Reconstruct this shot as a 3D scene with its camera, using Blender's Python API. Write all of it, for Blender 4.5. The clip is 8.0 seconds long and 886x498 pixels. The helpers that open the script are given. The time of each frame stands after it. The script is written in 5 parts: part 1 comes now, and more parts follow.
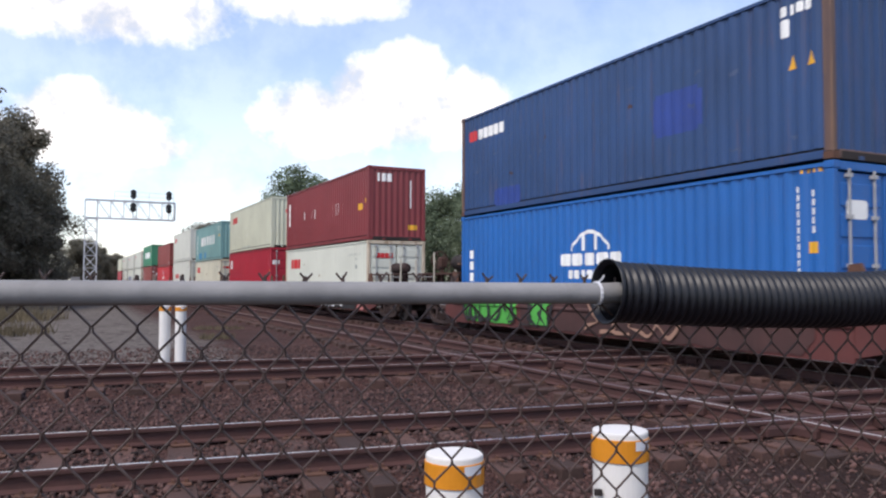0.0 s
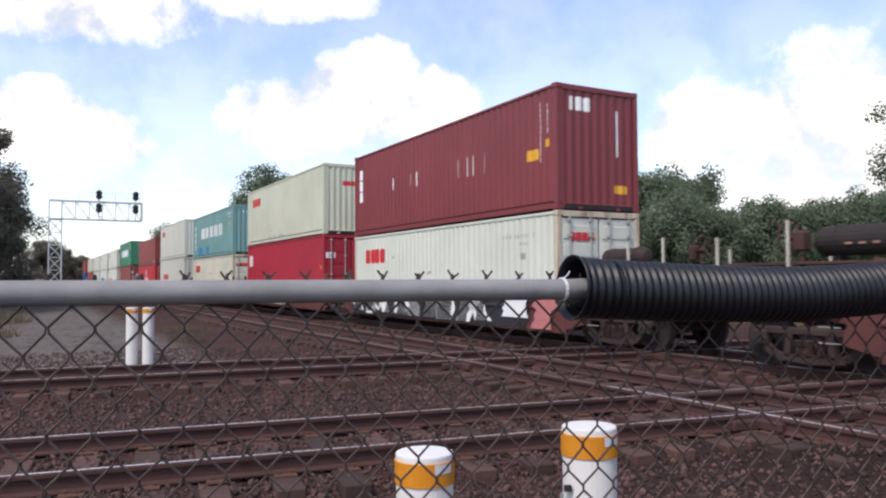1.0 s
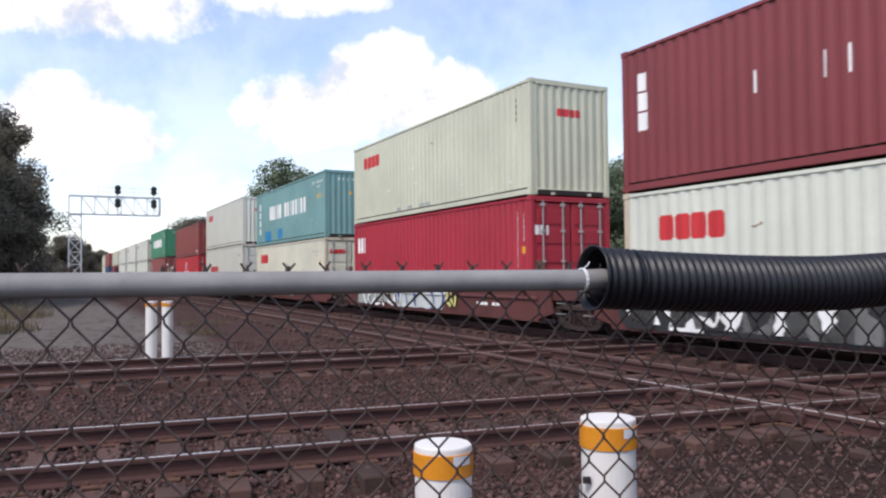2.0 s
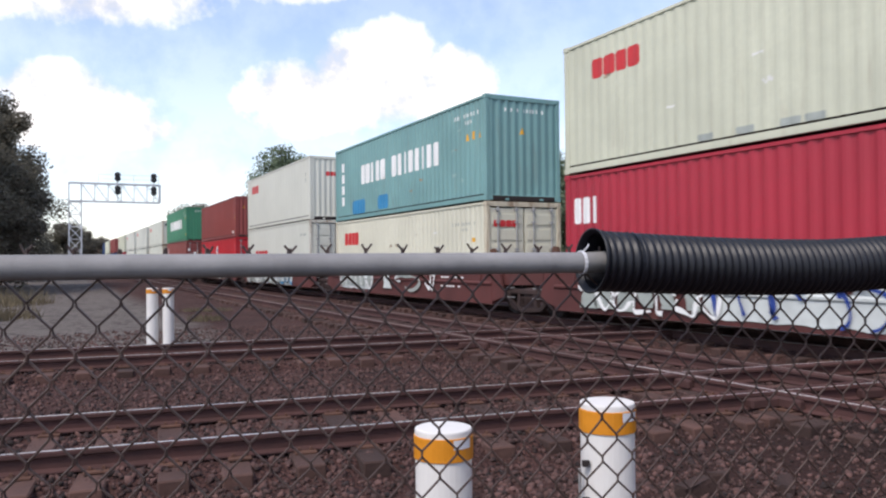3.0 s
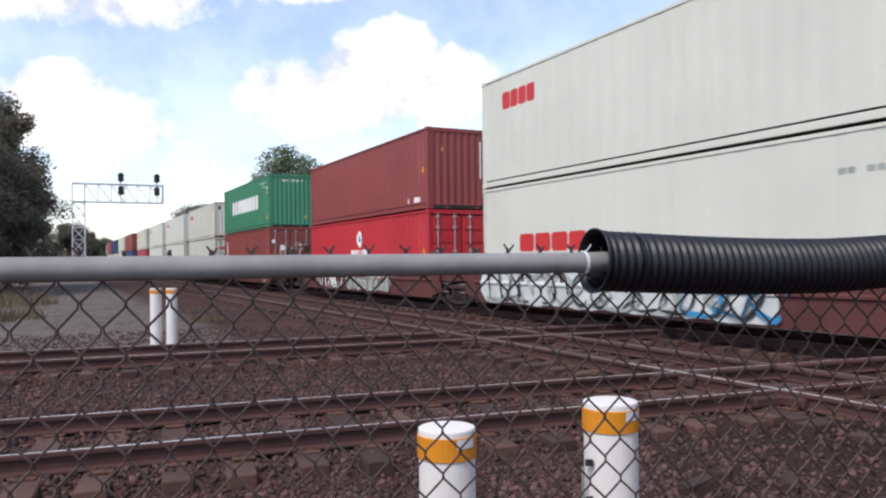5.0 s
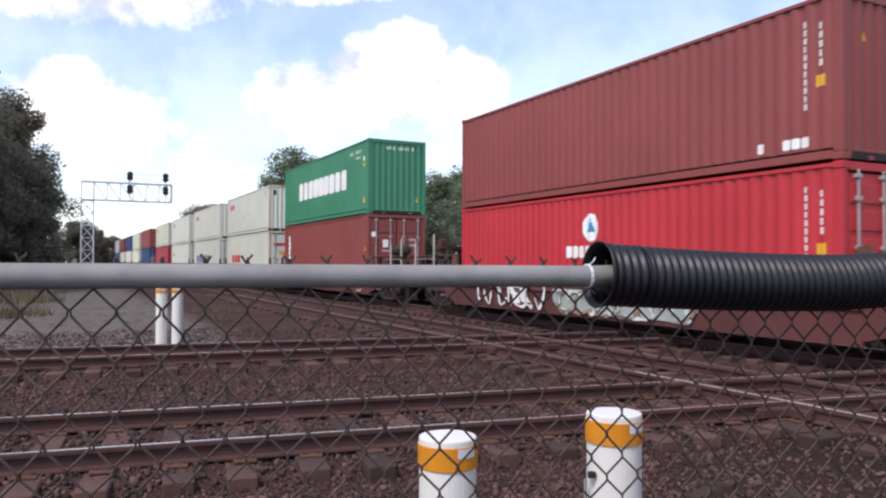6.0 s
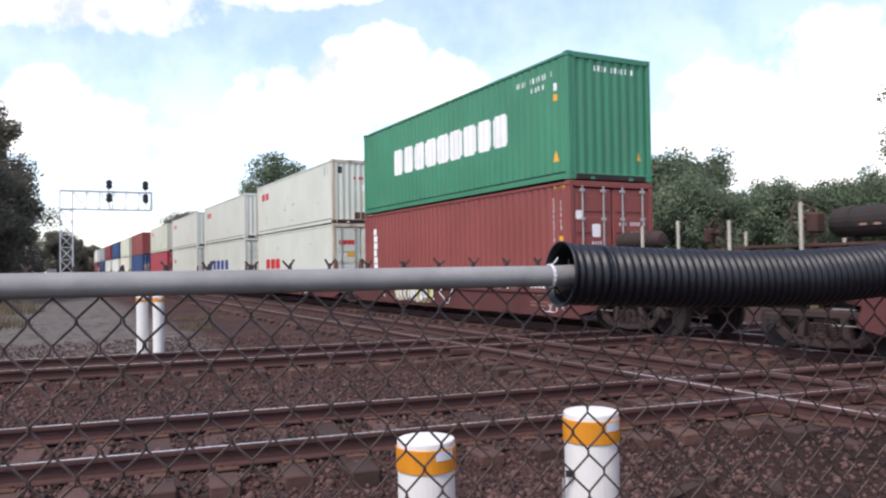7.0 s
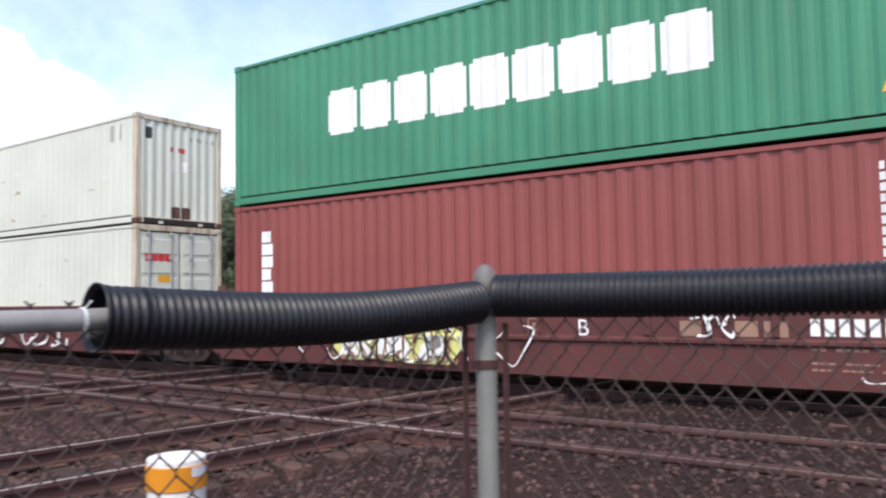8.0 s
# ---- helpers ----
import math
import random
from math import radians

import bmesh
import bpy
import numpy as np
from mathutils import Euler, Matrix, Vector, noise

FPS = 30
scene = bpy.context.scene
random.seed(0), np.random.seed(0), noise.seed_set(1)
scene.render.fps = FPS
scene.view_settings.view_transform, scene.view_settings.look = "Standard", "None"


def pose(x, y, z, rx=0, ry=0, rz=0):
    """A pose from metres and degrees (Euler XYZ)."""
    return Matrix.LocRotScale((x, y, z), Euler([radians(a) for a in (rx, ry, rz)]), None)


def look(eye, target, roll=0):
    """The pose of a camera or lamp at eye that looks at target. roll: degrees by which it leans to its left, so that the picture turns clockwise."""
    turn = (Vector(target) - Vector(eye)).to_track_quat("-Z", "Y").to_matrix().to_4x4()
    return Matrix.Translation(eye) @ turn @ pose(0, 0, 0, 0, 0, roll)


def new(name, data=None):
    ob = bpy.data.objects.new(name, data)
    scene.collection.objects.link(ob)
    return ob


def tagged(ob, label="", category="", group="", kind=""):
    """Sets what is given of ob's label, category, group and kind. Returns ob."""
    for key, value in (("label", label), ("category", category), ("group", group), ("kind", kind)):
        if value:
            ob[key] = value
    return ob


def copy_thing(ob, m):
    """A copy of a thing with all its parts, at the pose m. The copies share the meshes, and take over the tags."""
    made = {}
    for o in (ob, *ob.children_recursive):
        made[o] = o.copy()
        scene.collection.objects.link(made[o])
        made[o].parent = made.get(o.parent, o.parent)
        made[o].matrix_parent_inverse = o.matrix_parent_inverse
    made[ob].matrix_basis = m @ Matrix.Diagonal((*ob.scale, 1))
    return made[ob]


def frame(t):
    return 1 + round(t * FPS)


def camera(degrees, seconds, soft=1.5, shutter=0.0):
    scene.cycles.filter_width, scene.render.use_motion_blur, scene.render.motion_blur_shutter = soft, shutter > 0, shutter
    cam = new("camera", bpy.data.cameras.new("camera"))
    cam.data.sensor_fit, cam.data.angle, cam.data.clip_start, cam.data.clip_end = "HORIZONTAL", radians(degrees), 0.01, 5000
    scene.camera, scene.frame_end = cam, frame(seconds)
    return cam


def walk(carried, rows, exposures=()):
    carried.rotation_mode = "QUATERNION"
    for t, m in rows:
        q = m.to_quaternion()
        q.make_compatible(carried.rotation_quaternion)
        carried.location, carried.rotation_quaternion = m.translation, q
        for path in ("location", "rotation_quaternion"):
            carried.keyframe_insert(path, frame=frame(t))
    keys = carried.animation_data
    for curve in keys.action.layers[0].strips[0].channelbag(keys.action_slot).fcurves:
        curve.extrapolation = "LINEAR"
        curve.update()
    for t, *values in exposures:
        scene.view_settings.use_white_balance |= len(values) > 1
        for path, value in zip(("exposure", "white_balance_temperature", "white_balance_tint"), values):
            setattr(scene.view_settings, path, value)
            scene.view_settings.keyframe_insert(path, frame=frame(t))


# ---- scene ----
cam = camera(60.2, 8.0, soft=2.2, shutter=0.12)
EYE = 1.60          # eye height over the ballast


def held(x, y, z, yaw, pitch, roll):
    return pose(x, y, EYE + z, 90 + pitch, 0, yaw) @ pose(0, 0, 0, 0, 0, roll)


walk(cam, [
    (0.0, held(0.000, 0.000, 0.000, 0.00, 2.38, 0.20)),
    (0.5, held(0.012, -0.003, 0.004, -1.79, 2.47, -0.47)),
    (1.0, held(0.010, 0.006, -0.003, -2.15, 2.31, -0.29)),
    (1.5, held(-0.002, -0.016, -0.005, -1.19, 2.24, -0.64)),
    (2.0, held(0.005, 0.010, -0.006, -0.94, 1.78, -0.55)),
    (2.2, held(0.007, -0.002, -0.014, -0.96, 0.97, -0.80)),
    (3.3, held(0.003, 0.001, -0.012, -0.90, 0.74, -0.51)),
    (3.5, held(0.002, -0.010, -0.010, -0.85, 0.67, -0.59)),
    (4.0, held(0.005, -0.006, -0.011, -0.66, 0.68, -0.66)),
    (4.5, held(0.005, -0.005, -0.012, -0.73, 0.74, -0.74)),
    (5.8, held(0.010, 0.005, -0.002, -0.41, 0.83, -0.53)),
    (6.0, held(0.016, 0.025, 0.001, -0.18, 1.04, 0.20)),
    (6.5, held(0.019, 0.006, -0.003, -0.19, 0.85, -0.37)),
    (7.0, held(0.049, 0.017, 0.000, -1.42, 1.25, -0.90)),
    (7.3, held(0.066, -0.010, 0.004, -5.59, 1.98, -0.70)),
    (7.5, held(0.084, -0.005, 0.006, -9.51, 2.44, -0.96)),
    (7.7, held(0.112, -0.011, 0.006, -13.9, 2.78, -1.05)),
    (7.8, held(0.138, -0.019, 0.009, -18.18, 2.97, -0.80)),
    (8.0, held(0.178, -0.032, 0.009, -28.74, 3.48, -0.92)),
], exposures=[(0.0, 0.48, 6700, 14), (4.5, 0.50, 6700, 14), (6.5, 0.61, 6700, 14), (7.0, 0.70, 6700, 14),
              (7.5, 0.68, 6700, 14), (7.8, 0.66, 6700, 14), (8.0, 0.86, 6700, 13)])

# ---- world, sun ----
SUN_AZ, SUN_EL = 216.0, 54.0          # compass angle of the sun seen from above, clockwise from +y, and its height
world = bpy.data.worlds.new("sky")
scene.world = world
world.use_nodes = True


def make_sky():
    nt = world.node_tree
    nt.nodes.clear()
    N, L = nt.nodes.new, nt.links.new
    out, bg = N("ShaderNodeOutputWorld"), N("ShaderNodeBackground")
    sky = N("ShaderNodeTexSky")
    sky.sky_type, sky.sun_disc = "NISHITA", False
    sky.sun_elevation, sky.sun_rotation = radians(SUN_EL), radians(SUN_AZ)
    sky.air_density, sky.dust_density, sky.ozone_density = 1.0, 0.6, 1.5
    tc = N("ShaderNodeTexCoord")
    sep = N("ShaderNodeSeparateXYZ")
    L(tc.outputs["Generated"], sep.inputs[0])

    def m(op, a, b=None, c=None, clamp=False):
        n = N("ShaderNodeMath")
        n.operation, n.use_clamp = op, clamp
        for k, v in enumerate((a, b, c)):
            if v is None:
                continue
            if isinstance(v, (int, float)):
                n.inputs[k].default_value = v
            else:
                L(v, n.inputs[k])
        return n.outputs[0]

    # azimuth (left positive) and height, in degrees
    az = m("MULTIPLY", m("ARCTAN2", m("MULTIPLY", sep.outputs[0], -1.0), sep.outputs[1]), 57.2958)
    el = m("MULTIPLY", m("ARCSINE", sep.outputs[2]), 57.2958)
    wob = N("ShaderNodeTexNoise")
    wob.inputs["Scale"].default_value, wob.inputs["Detail"].default_value, wob.inputs["Roughness"].default_value = 13.0, 8.0, 0.60
    L(tc.outputs["Generated"], wob.inputs["Vector"])
    big = N("ShaderNodeTexNoise")
    big.inputs["Scale"].default_value, big.inputs["Detail"].default_value, big.inputs["Roughness"].default_value = 3.2, 5.0, 0.6
    L(tc.outputs["Generated"], big.inputs["Vector"])
    # cumulus heaps: centre azimuth, centre height, half width, half height
    heaps = [(4.0, 12.6, 8.2, 3.2), (2.5, 14.8, 3.5, 2.9), (9.8, 12.0, 4.6, 3.0), (-1.8, 13.4, 3.4, 2.7), (6.3, 14.2, 3.0, 2.6),
             (24.6, 10.0, 6.2, 2.7), (21.2, 9.2, 3.2, 1.5), (26.0, 11.4, 4.4, 2.3), (34.0, 10.0, 5.0, 3.2),
             (24.5, 18.4, 10.5, 2.9), (31.0, 19.5, 9.0, 3.2), (10.5, 20.6, 8.0, 2.3), (-20.5, 10.5, 4.5, 3.2), (-30.0, 9.0, 11.0, 7.0),
             (-48.0, 12.0, 12.0, 6.0), (50.0, 15.0, 14.0, 7.0), (75.0, 24.0, 16.0, 9.0), (-80.0, 22.0, 18.0, 9.0)]
    field = None
    for ca, ce, wa, we in heaps:
        dx = m("MULTIPLY", m("SUBTRACT", az, ca), 1.0 / wa)
        dz = m("MULTIPLY", m("SUBTRACT", el, ce), 1.0 / we)
        d = m("SUBTRACT", 1.0, m("ADD", m("MULTIPLY", dx, dx), m("MULTIPLY", dz, dz)))
        field = d if field is None else m("SMOOTH_MAX", field, d, 0.18)
    field = m("MAXIMUM", m("MINIMUM", field, 0.8), -1.2)
    # loose cloud over the rest of the sky
    rest = m("MULTIPLY", m("SUBTRACT", big.outputs["Fac"], 0.56), 5.0)
    high = m("MULTIPLY", m("SUBTRACT", el, 22.0), 0.2, clamp=True)
    rest = m("ADD", m("MULTIPLY", rest, high), m("MULTIPLY", m("SUBTRACT", high, 1.0), 2.0))
    field = m("MAXIMUM", field, rest)
    edge = m("ADD", field, m("MULTIPLY", m("SUBTRACT", wob.outputs["Fac"], 0.5), 2.5))
    cover = m("MULTIPLY", m("ADD", edge, 0.12), 1.35, clamp=True)
    # thin veil that whitens the low sky
    veil = m("MULTIPLY", m("SUBTRACT", 26.0, el), 0.022, clamp=True)
    veil = m("MULTIPLY_ADD", big.outputs["Fac"], 0.20, m("MULTIPLY", veil, 0.44))
    cover = m("MAXIMUM", cover, veil)
    up = m("MULTIPLY", m("ADD", el, 2.0), 0.4, clamp=True)
    tone = N("ShaderNodeValToRGB")
    tone.color_ramp.elements[0].position, tone.color_ramp.elements[0].color = 0.36, (4.0, 4.15, 4.4, 1)
    tone.color_ramp.elements[1].position, tone.color_ramp.elements[1].color = 0.56, (6.7, 6.7, 6.7, 1)
    L(wob.outputs["Fac"], tone.inputs[0])
    mix = N("ShaderNodeMix")
    mix.data_type = "RGBA"
    L(m("MULTIPLY", cover, up), mix.inputs["Factor"])
    clear = N("ShaderNodeMix")
    clear.data_type, clear.blend_type = "RGBA", "MULTIPLY"
    clear.inputs["Factor"].default_value = 1.0
    clear.inputs["B"].default_value = (1.12, 1.12, 1.16, 1.0)
    L(sky.outputs[0], clear.inputs["A"])
    L(clear.outputs["Result"], mix.inputs["A"])
    L(tone.outputs[0], mix.inputs["B"])
    L(mix.outputs["Result"], bg.inputs["Color"])
    bg.inputs["Strength"].default_value = 0.15
    L(bg.outputs[0], out.inputs["Surface"])


make_sky()
sun_data = bpy.data.lights.new("sun", "SUN")
sun_data.energy, sun_data.angle, sun_data.color = 2.3, radians(12.0), (1.0, 0.95, 0.89)
sun = new("sun", sun_data)
sun.matrix_basis = look((0, 0, 60), Vector((0, 0, 60)) - 10 * Vector((
    math.sin(radians(SUN_AZ)) * math.cos(radians(SUN_EL)),
    math.cos(radians(SUN_AZ)) * math.cos(radians(SUN_EL)), math.sin(radians(SUN_EL)))))


# ---- materials ----
def material(name, base, rough=0.6, metal=0.0, vary=0.25, grain=18.0, patch=1.5, bump=0.15, other=None, streak=0.0,
             streak_colour=(0.16, 0.07, 0.035), island=0.0, each=0.0, spec=0.5):
    """Two scales of colour variation, optional streaks that run down, fine relief."""
    mt = bpy.data.materials.new(name)
    mt.use_nodes = True
    nt = mt.node_tree
    N, L = nt.nodes.new, nt.links.new
    b = nt.nodes["Principled BSDF"]
    b.inputs["Metallic"].default_value = metal
    b.inputs["Specular IOR Level"].default_value = spec
    tc = N("ShaderNodeTexCoord")
    fine, large = N("ShaderNodeTexNoise"), N("ShaderNodeTexNoise")
    for n, s, d in ((fine, grain, 6.0), (large, patch, 4.0)):
        n.inputs["Scale"].default_value, n.inputs["Detail"].default_value, n.inputs["Roughness"].default_value = s, d, 0.6
        L(tc.outputs["Object"], n.inputs["Vector"])

    def mixed(fac, a, c):
        k = N("ShaderNodeMix")
        k.data_type = "RGBA"
        for sock, v in ((k.inputs["Factor"], fac), (k.inputs["A"], a), (k.inputs["B"], c)):
            if isinstance(v, tuple):
                sock.default_value = (*v, 1.0)
            elif isinstance(v, float):
                sock.default_value = v
            else:
                L(v, sock)
        return k.outputs["Result"]

    def ramp(value, lo, hi):
        r = N("ShaderNodeMapRange")
        r.inputs["From Min"].default_value, r.inputs["From Max"].default_value = lo, hi
        L(value, r.inputs["Value"])
        return r.outputs[0]

    dark = tuple(c * (1 - vary) for c in base)
    lite = other or tuple(min(1.0, c * (1 + vary)) for c in base)
    col = mixed(ramp(large.outputs["Fac"], 0.3, 0.7), dark, lite)
    col = mixed(ramp(fine.outputs["Fac"], 0.25, 0.75), mixed(0.5, col, dark), col)
    if streak:
        mp = N("ShaderNodeMapping")
        mp.inputs["Scale"].default_value = (5.0, 5.0, 0.35)
        L(tc.outputs["Object"], mp.inputs["Vector"])
        st = N("ShaderNodeTexNoise")
        st.inputs["Scale"].default_value, st.inputs["Detail"].default_value, st.inputs["Roughness"].default_value = 1.6, 8.0, 0.7
        L(mp.outputs[0], st.inputs["Vector"])
        f = N("ShaderNodeMath")
        f.operation, f.use_clamp = "MULTIPLY", True
        L(ramp(st.outputs["Fac"], 0.56 if streak < 1 else 0.47, 0.78), f.inputs[0])
        f.inputs[1].default_value = streak
        col = mixed(f.outputs[0], col, streak_colour)
    if island or each:
        if island:
            src = N("ShaderNodeNewGeometry").outputs["Random Per Island"]
        else:
            src = N("ShaderNodeObjectInfo").outputs["Random"]
        amount = island or each
        hsv = N("ShaderNodeHueSaturation")
        L(ramp_to(N, L, src, 1 - amount, 1 + amount), hsv.inputs["Value"])
        L(col, hsv.inputs["Color"])
        col = hsv.outputs["Color"]
    L(col, b.inputs["Base Color"])
    L(ramp_to(N, L, fine.outputs["Fac"], max(0.05, rough - 0.12), min(1.0, rough + 0.12)), b.inputs["Roughness"])
    if bump:
        bp = N("ShaderNodeBump")
        bp.inputs["Strength"].default_value, bp.inputs["Distance"].default_value = bump, 0.02
        L(fine.outputs["Fac"], bp.inputs["Height"])
        L(bp.outputs[0], b.inputs["Normal"])
    return mt


def ramp_to(N, L, value, lo, hi):
    r = N("ShaderNodeMapRange")
    r.inputs["To Min"].default_value, r.inputs["To Max"].default_value = lo, hi
    L(value, r.inputs["Value"])
    return r.outputs[0]


def foliage(name, base, **k):
    """Leaves let part of the light through."""
    mt = material(name, base, **k)
    nt = mt.node_tree
    b, out = nt.nodes["Principled BSDF"], nt.nodes["Material Output"]
    thin, mix = nt.nodes.new("ShaderNodeBsdfTranslucent"), nt.nodes.new("ShaderNodeMixShader")
    nt.links.new(b.inputs["Base Color"].links[0].from_socket, thin.inputs["Color"])
    mix.inputs[0].default_value = 0.45
    nt.links.new(b.outputs[0], mix.inputs[1])
    nt.links.new(thin.outputs[0], mix.inputs[2])
    nt.links.new(mix.outputs[0], out.inputs["Surface"])
    return mt


def paint(name, base, streak=0.35, vary=0.12):
    return material(name, base, rough=0.5, vary=vary, grain=9.0, patch=0.5, bump=0.08, streak=streak)


PAINTS = {
    "navy": paint("navy_paint", (0.0135, 0.050, 0.150), 0.5, 0.22),
    "blue": paint("blue_paint", (0.0055, 0.108, 0.37), 0.2),
    "maroon": paint("maroon_paint", (0.195, 0.0295, 0.034), 0.25),
    "cream": paint("cream_paint", (0.54, 0.55, 0.425), 0.3),
    "crimson": paint("crimson_paint", (0.36, 0.018, 0.036), 0.15),
    "teal": paint("teal_paint", (0.162, 0.318, 0.312), 0.5, 0.15),
    "offwhite": paint("offwhite_paint", (0.61, 0.595, 0.475), 0.25),
    "pale": paint("pale_grey_paint", (0.60, 0.605, 0.53), 0.15, 0.06),
    "white": paint("white_paint", (0.595, 0.61, 0.525), 0.3, 0.08),
    "brick": paint("brick_red_paint", (0.235, 0.045, 0.04), 0.2),
    "scarlet": paint("scarlet_paint", (0.46, 0.020, 0.030), 0.12),
    "green": paint("green_paint", (0.036, 0.208, 0.112), 0.4, 0.16),
    "oxide": paint("oxide_paint", (0.225, 0.050, 0.043), 0.35),
    "grey": paint("grey_paint", (0.33, 0.34, 0.34), 0.3),
}
STAINED = {c: material("rust_stained_" + c, {"navy": (0.10, 0.058, 0.050), "offwhite": (0.55, 0.50, 0.38), "pale": (0.58, 0.57, 0.50), "white": (0.55, 0.47, 0.36)}[c], rough=0.6, vary=0.15,
                       grain=9, patch=1.2, bump=0.15, streak=1.6, streak_colour=(0.20, 0.11, 0.06)) for c in ("navy", "offwhite", "pale", "white")}
CARPAINT = material("freight_car_paint", (0.094, 0.024, 0.021), rough=0.7, vary=0.3, grain=6, patch=0.7, streak=0.5,
                    streak_colour=(0.06, 0.045, 0.04))
RUST = material("rusty_steel", (0.10, 0.045, 0.028), rough=0.85, vary=0.4, grain=14, bump=0.4)
DARKRUST = material("dark_rusty_steel", (0.058, 0.026, 0.019), rough=0.85, vary=0.4, grain=14, bump=0.4)
TRUCKIRON = material("truck_iron", (0.034, 0.018, 0.0155), rough=0.85, vary=0.4, grain=9, bump=0.3)
GRIME = material("grimy_steel", (0.024, 0.017, 0.016), rough=0.85, vary=0.4, grain=8, bump=0.3)
ALLOY = material("silver_painted_steel", (0.50, 0.52, 0.55), rough=0.5, vary=0.1, grain=8, patch=1)
GALV = material("galvanised_steel", (0.225, 0.22, 0.218), rough=0.7, metal=0.0, vary=0.3, grain=30, patch=5, bump=0.1,
                streak=0.6, streak_colour=(0.10, 0.085, 0.075))
POSTSTEEL = material("weathered_zinc", (0.185, 0.188, 0.178), rough=0.55, vary=0.15, grain=30, patch=4, bump=0.06, streak=0.3, streak_colour=(0.2, 0.17, 0.14))
LOCKROD = material("zinc_lock_rod", (0.36, 0.36, 0.36), rough=0.5, vary=0.2, grain=20, patch=3)
CAST = material("dull_cast_alloy", (0.13, 0.12, 0.112), rough=0.6, vary=0.3, grain=40, patch=10, bump=0.2)
PALEPOST = material("pale_handrail_paint", (0.50, 0.46, 0.38), rough=0.6, vary=0.2, grain=12)
WIRE = material("weathered_wire", (0.072, 0.045, 0.038), rough=0.46, metal=0.3, vary=0.4, grain=60, patch=6)
PLASTIC = material("black_plastic", (0.0060, 0.0066, 0.0105), rough=0.46, vary=0.25, grain=40, patch=7, bump=0.05, spec=0.4)
RAILSIDE = material("rail_side", (0.060, 0.023, 0.020), rough=0.85, vary=0.35, grain=12, patch=2, bump=0.3)
RAILDULL = material("worn_rail_head", (0.66, 0.65, 0.65), rough=0.28, metal=0.7, vary=0.3, grain=20, patch=2, bump=0.03)
# pale base colour stands in for sky reflected along a rail head
BRIGHT = material("scraped_steel", (0.80, 0.80, 0.81), rough=0.3, metal=0.35, vary=0.25, grain=10, patch=3, bump=0.02)
RAILTOP = material("rail_head", (0.40, 0.40, 0.41), rough=0.32, metal=0.8, vary=0.2, grain=20, patch=2, bump=0.02)
DULLTOP = material("dull_rail_head", (0.16, 0.118, 0.105), rough=0.5, metal=0.4, vary=0.3, grain=12, patch=2, bump=0.05)
TIMBER = material("old_tie_timber", (0.070, 0.034, 0.026), rough=0.9, vary=0.4, grain=22, patch=2.5, bump=0.5, each=0.45)
DARKWOOD = material("charred_timber", (0.036, 0.017, 0.013), rough=0.9, vary=0.4, grain=26, patch=6, bump=0.7)
BALLAST = material("dirty_ballast", (0.075, 0.058, 0.052), rough=0.95, vary=0.45, grain=26, patch=0.5, bump=1.0)
STONE = material("ballast_stone", (0.066, 0.0335, 0.0285), rough=0.95, vary=0.3, grain=30, patch=2.0, bump=0.4, island=0.85)
BOLLARD = material("white_bollard_plastic", (0.66, 0.64, 0.61), rough=0.5, vary=0.05, grain=30, patch=4, bump=0.03,
                   streak=0.12, streak_colour=(0.45, 0.42, 0.38))
AMBER = material("amber_reflective_band", (0.58, 0.215, 0.010), rough=0.45, vary=0.12, grain=40, patch=6, bump=0.05)
SILVER = material("silver_tape", (0.62, 0.63, 0.66), rough=0.3, vary=0.1, bump=0.05)
BARK = material("bark", (0.09, 0.065, 0.045), rough=0.95, vary=0.4, grain=16, bump=0.6)
LEAF_DARK = foliage("dark_leaves", (0.175, 0.162, 0.125), rough=0.8, vary=0.4, grain=3, patch=0.35, bump=0.0, island=0.28)
LEAF = foliage("green_leaves", (0.160, 0.205, 0.125), rough=0.8, vary=0.4, grain=3, patch=0.35, bump=0.0, island=0.28)
GRASS = material("dry_grass", (0.115, 0.090, 0.052), rough=0.9, vary=0.4, grain=6, patch=0.8, bump=0.0, island=0.4)
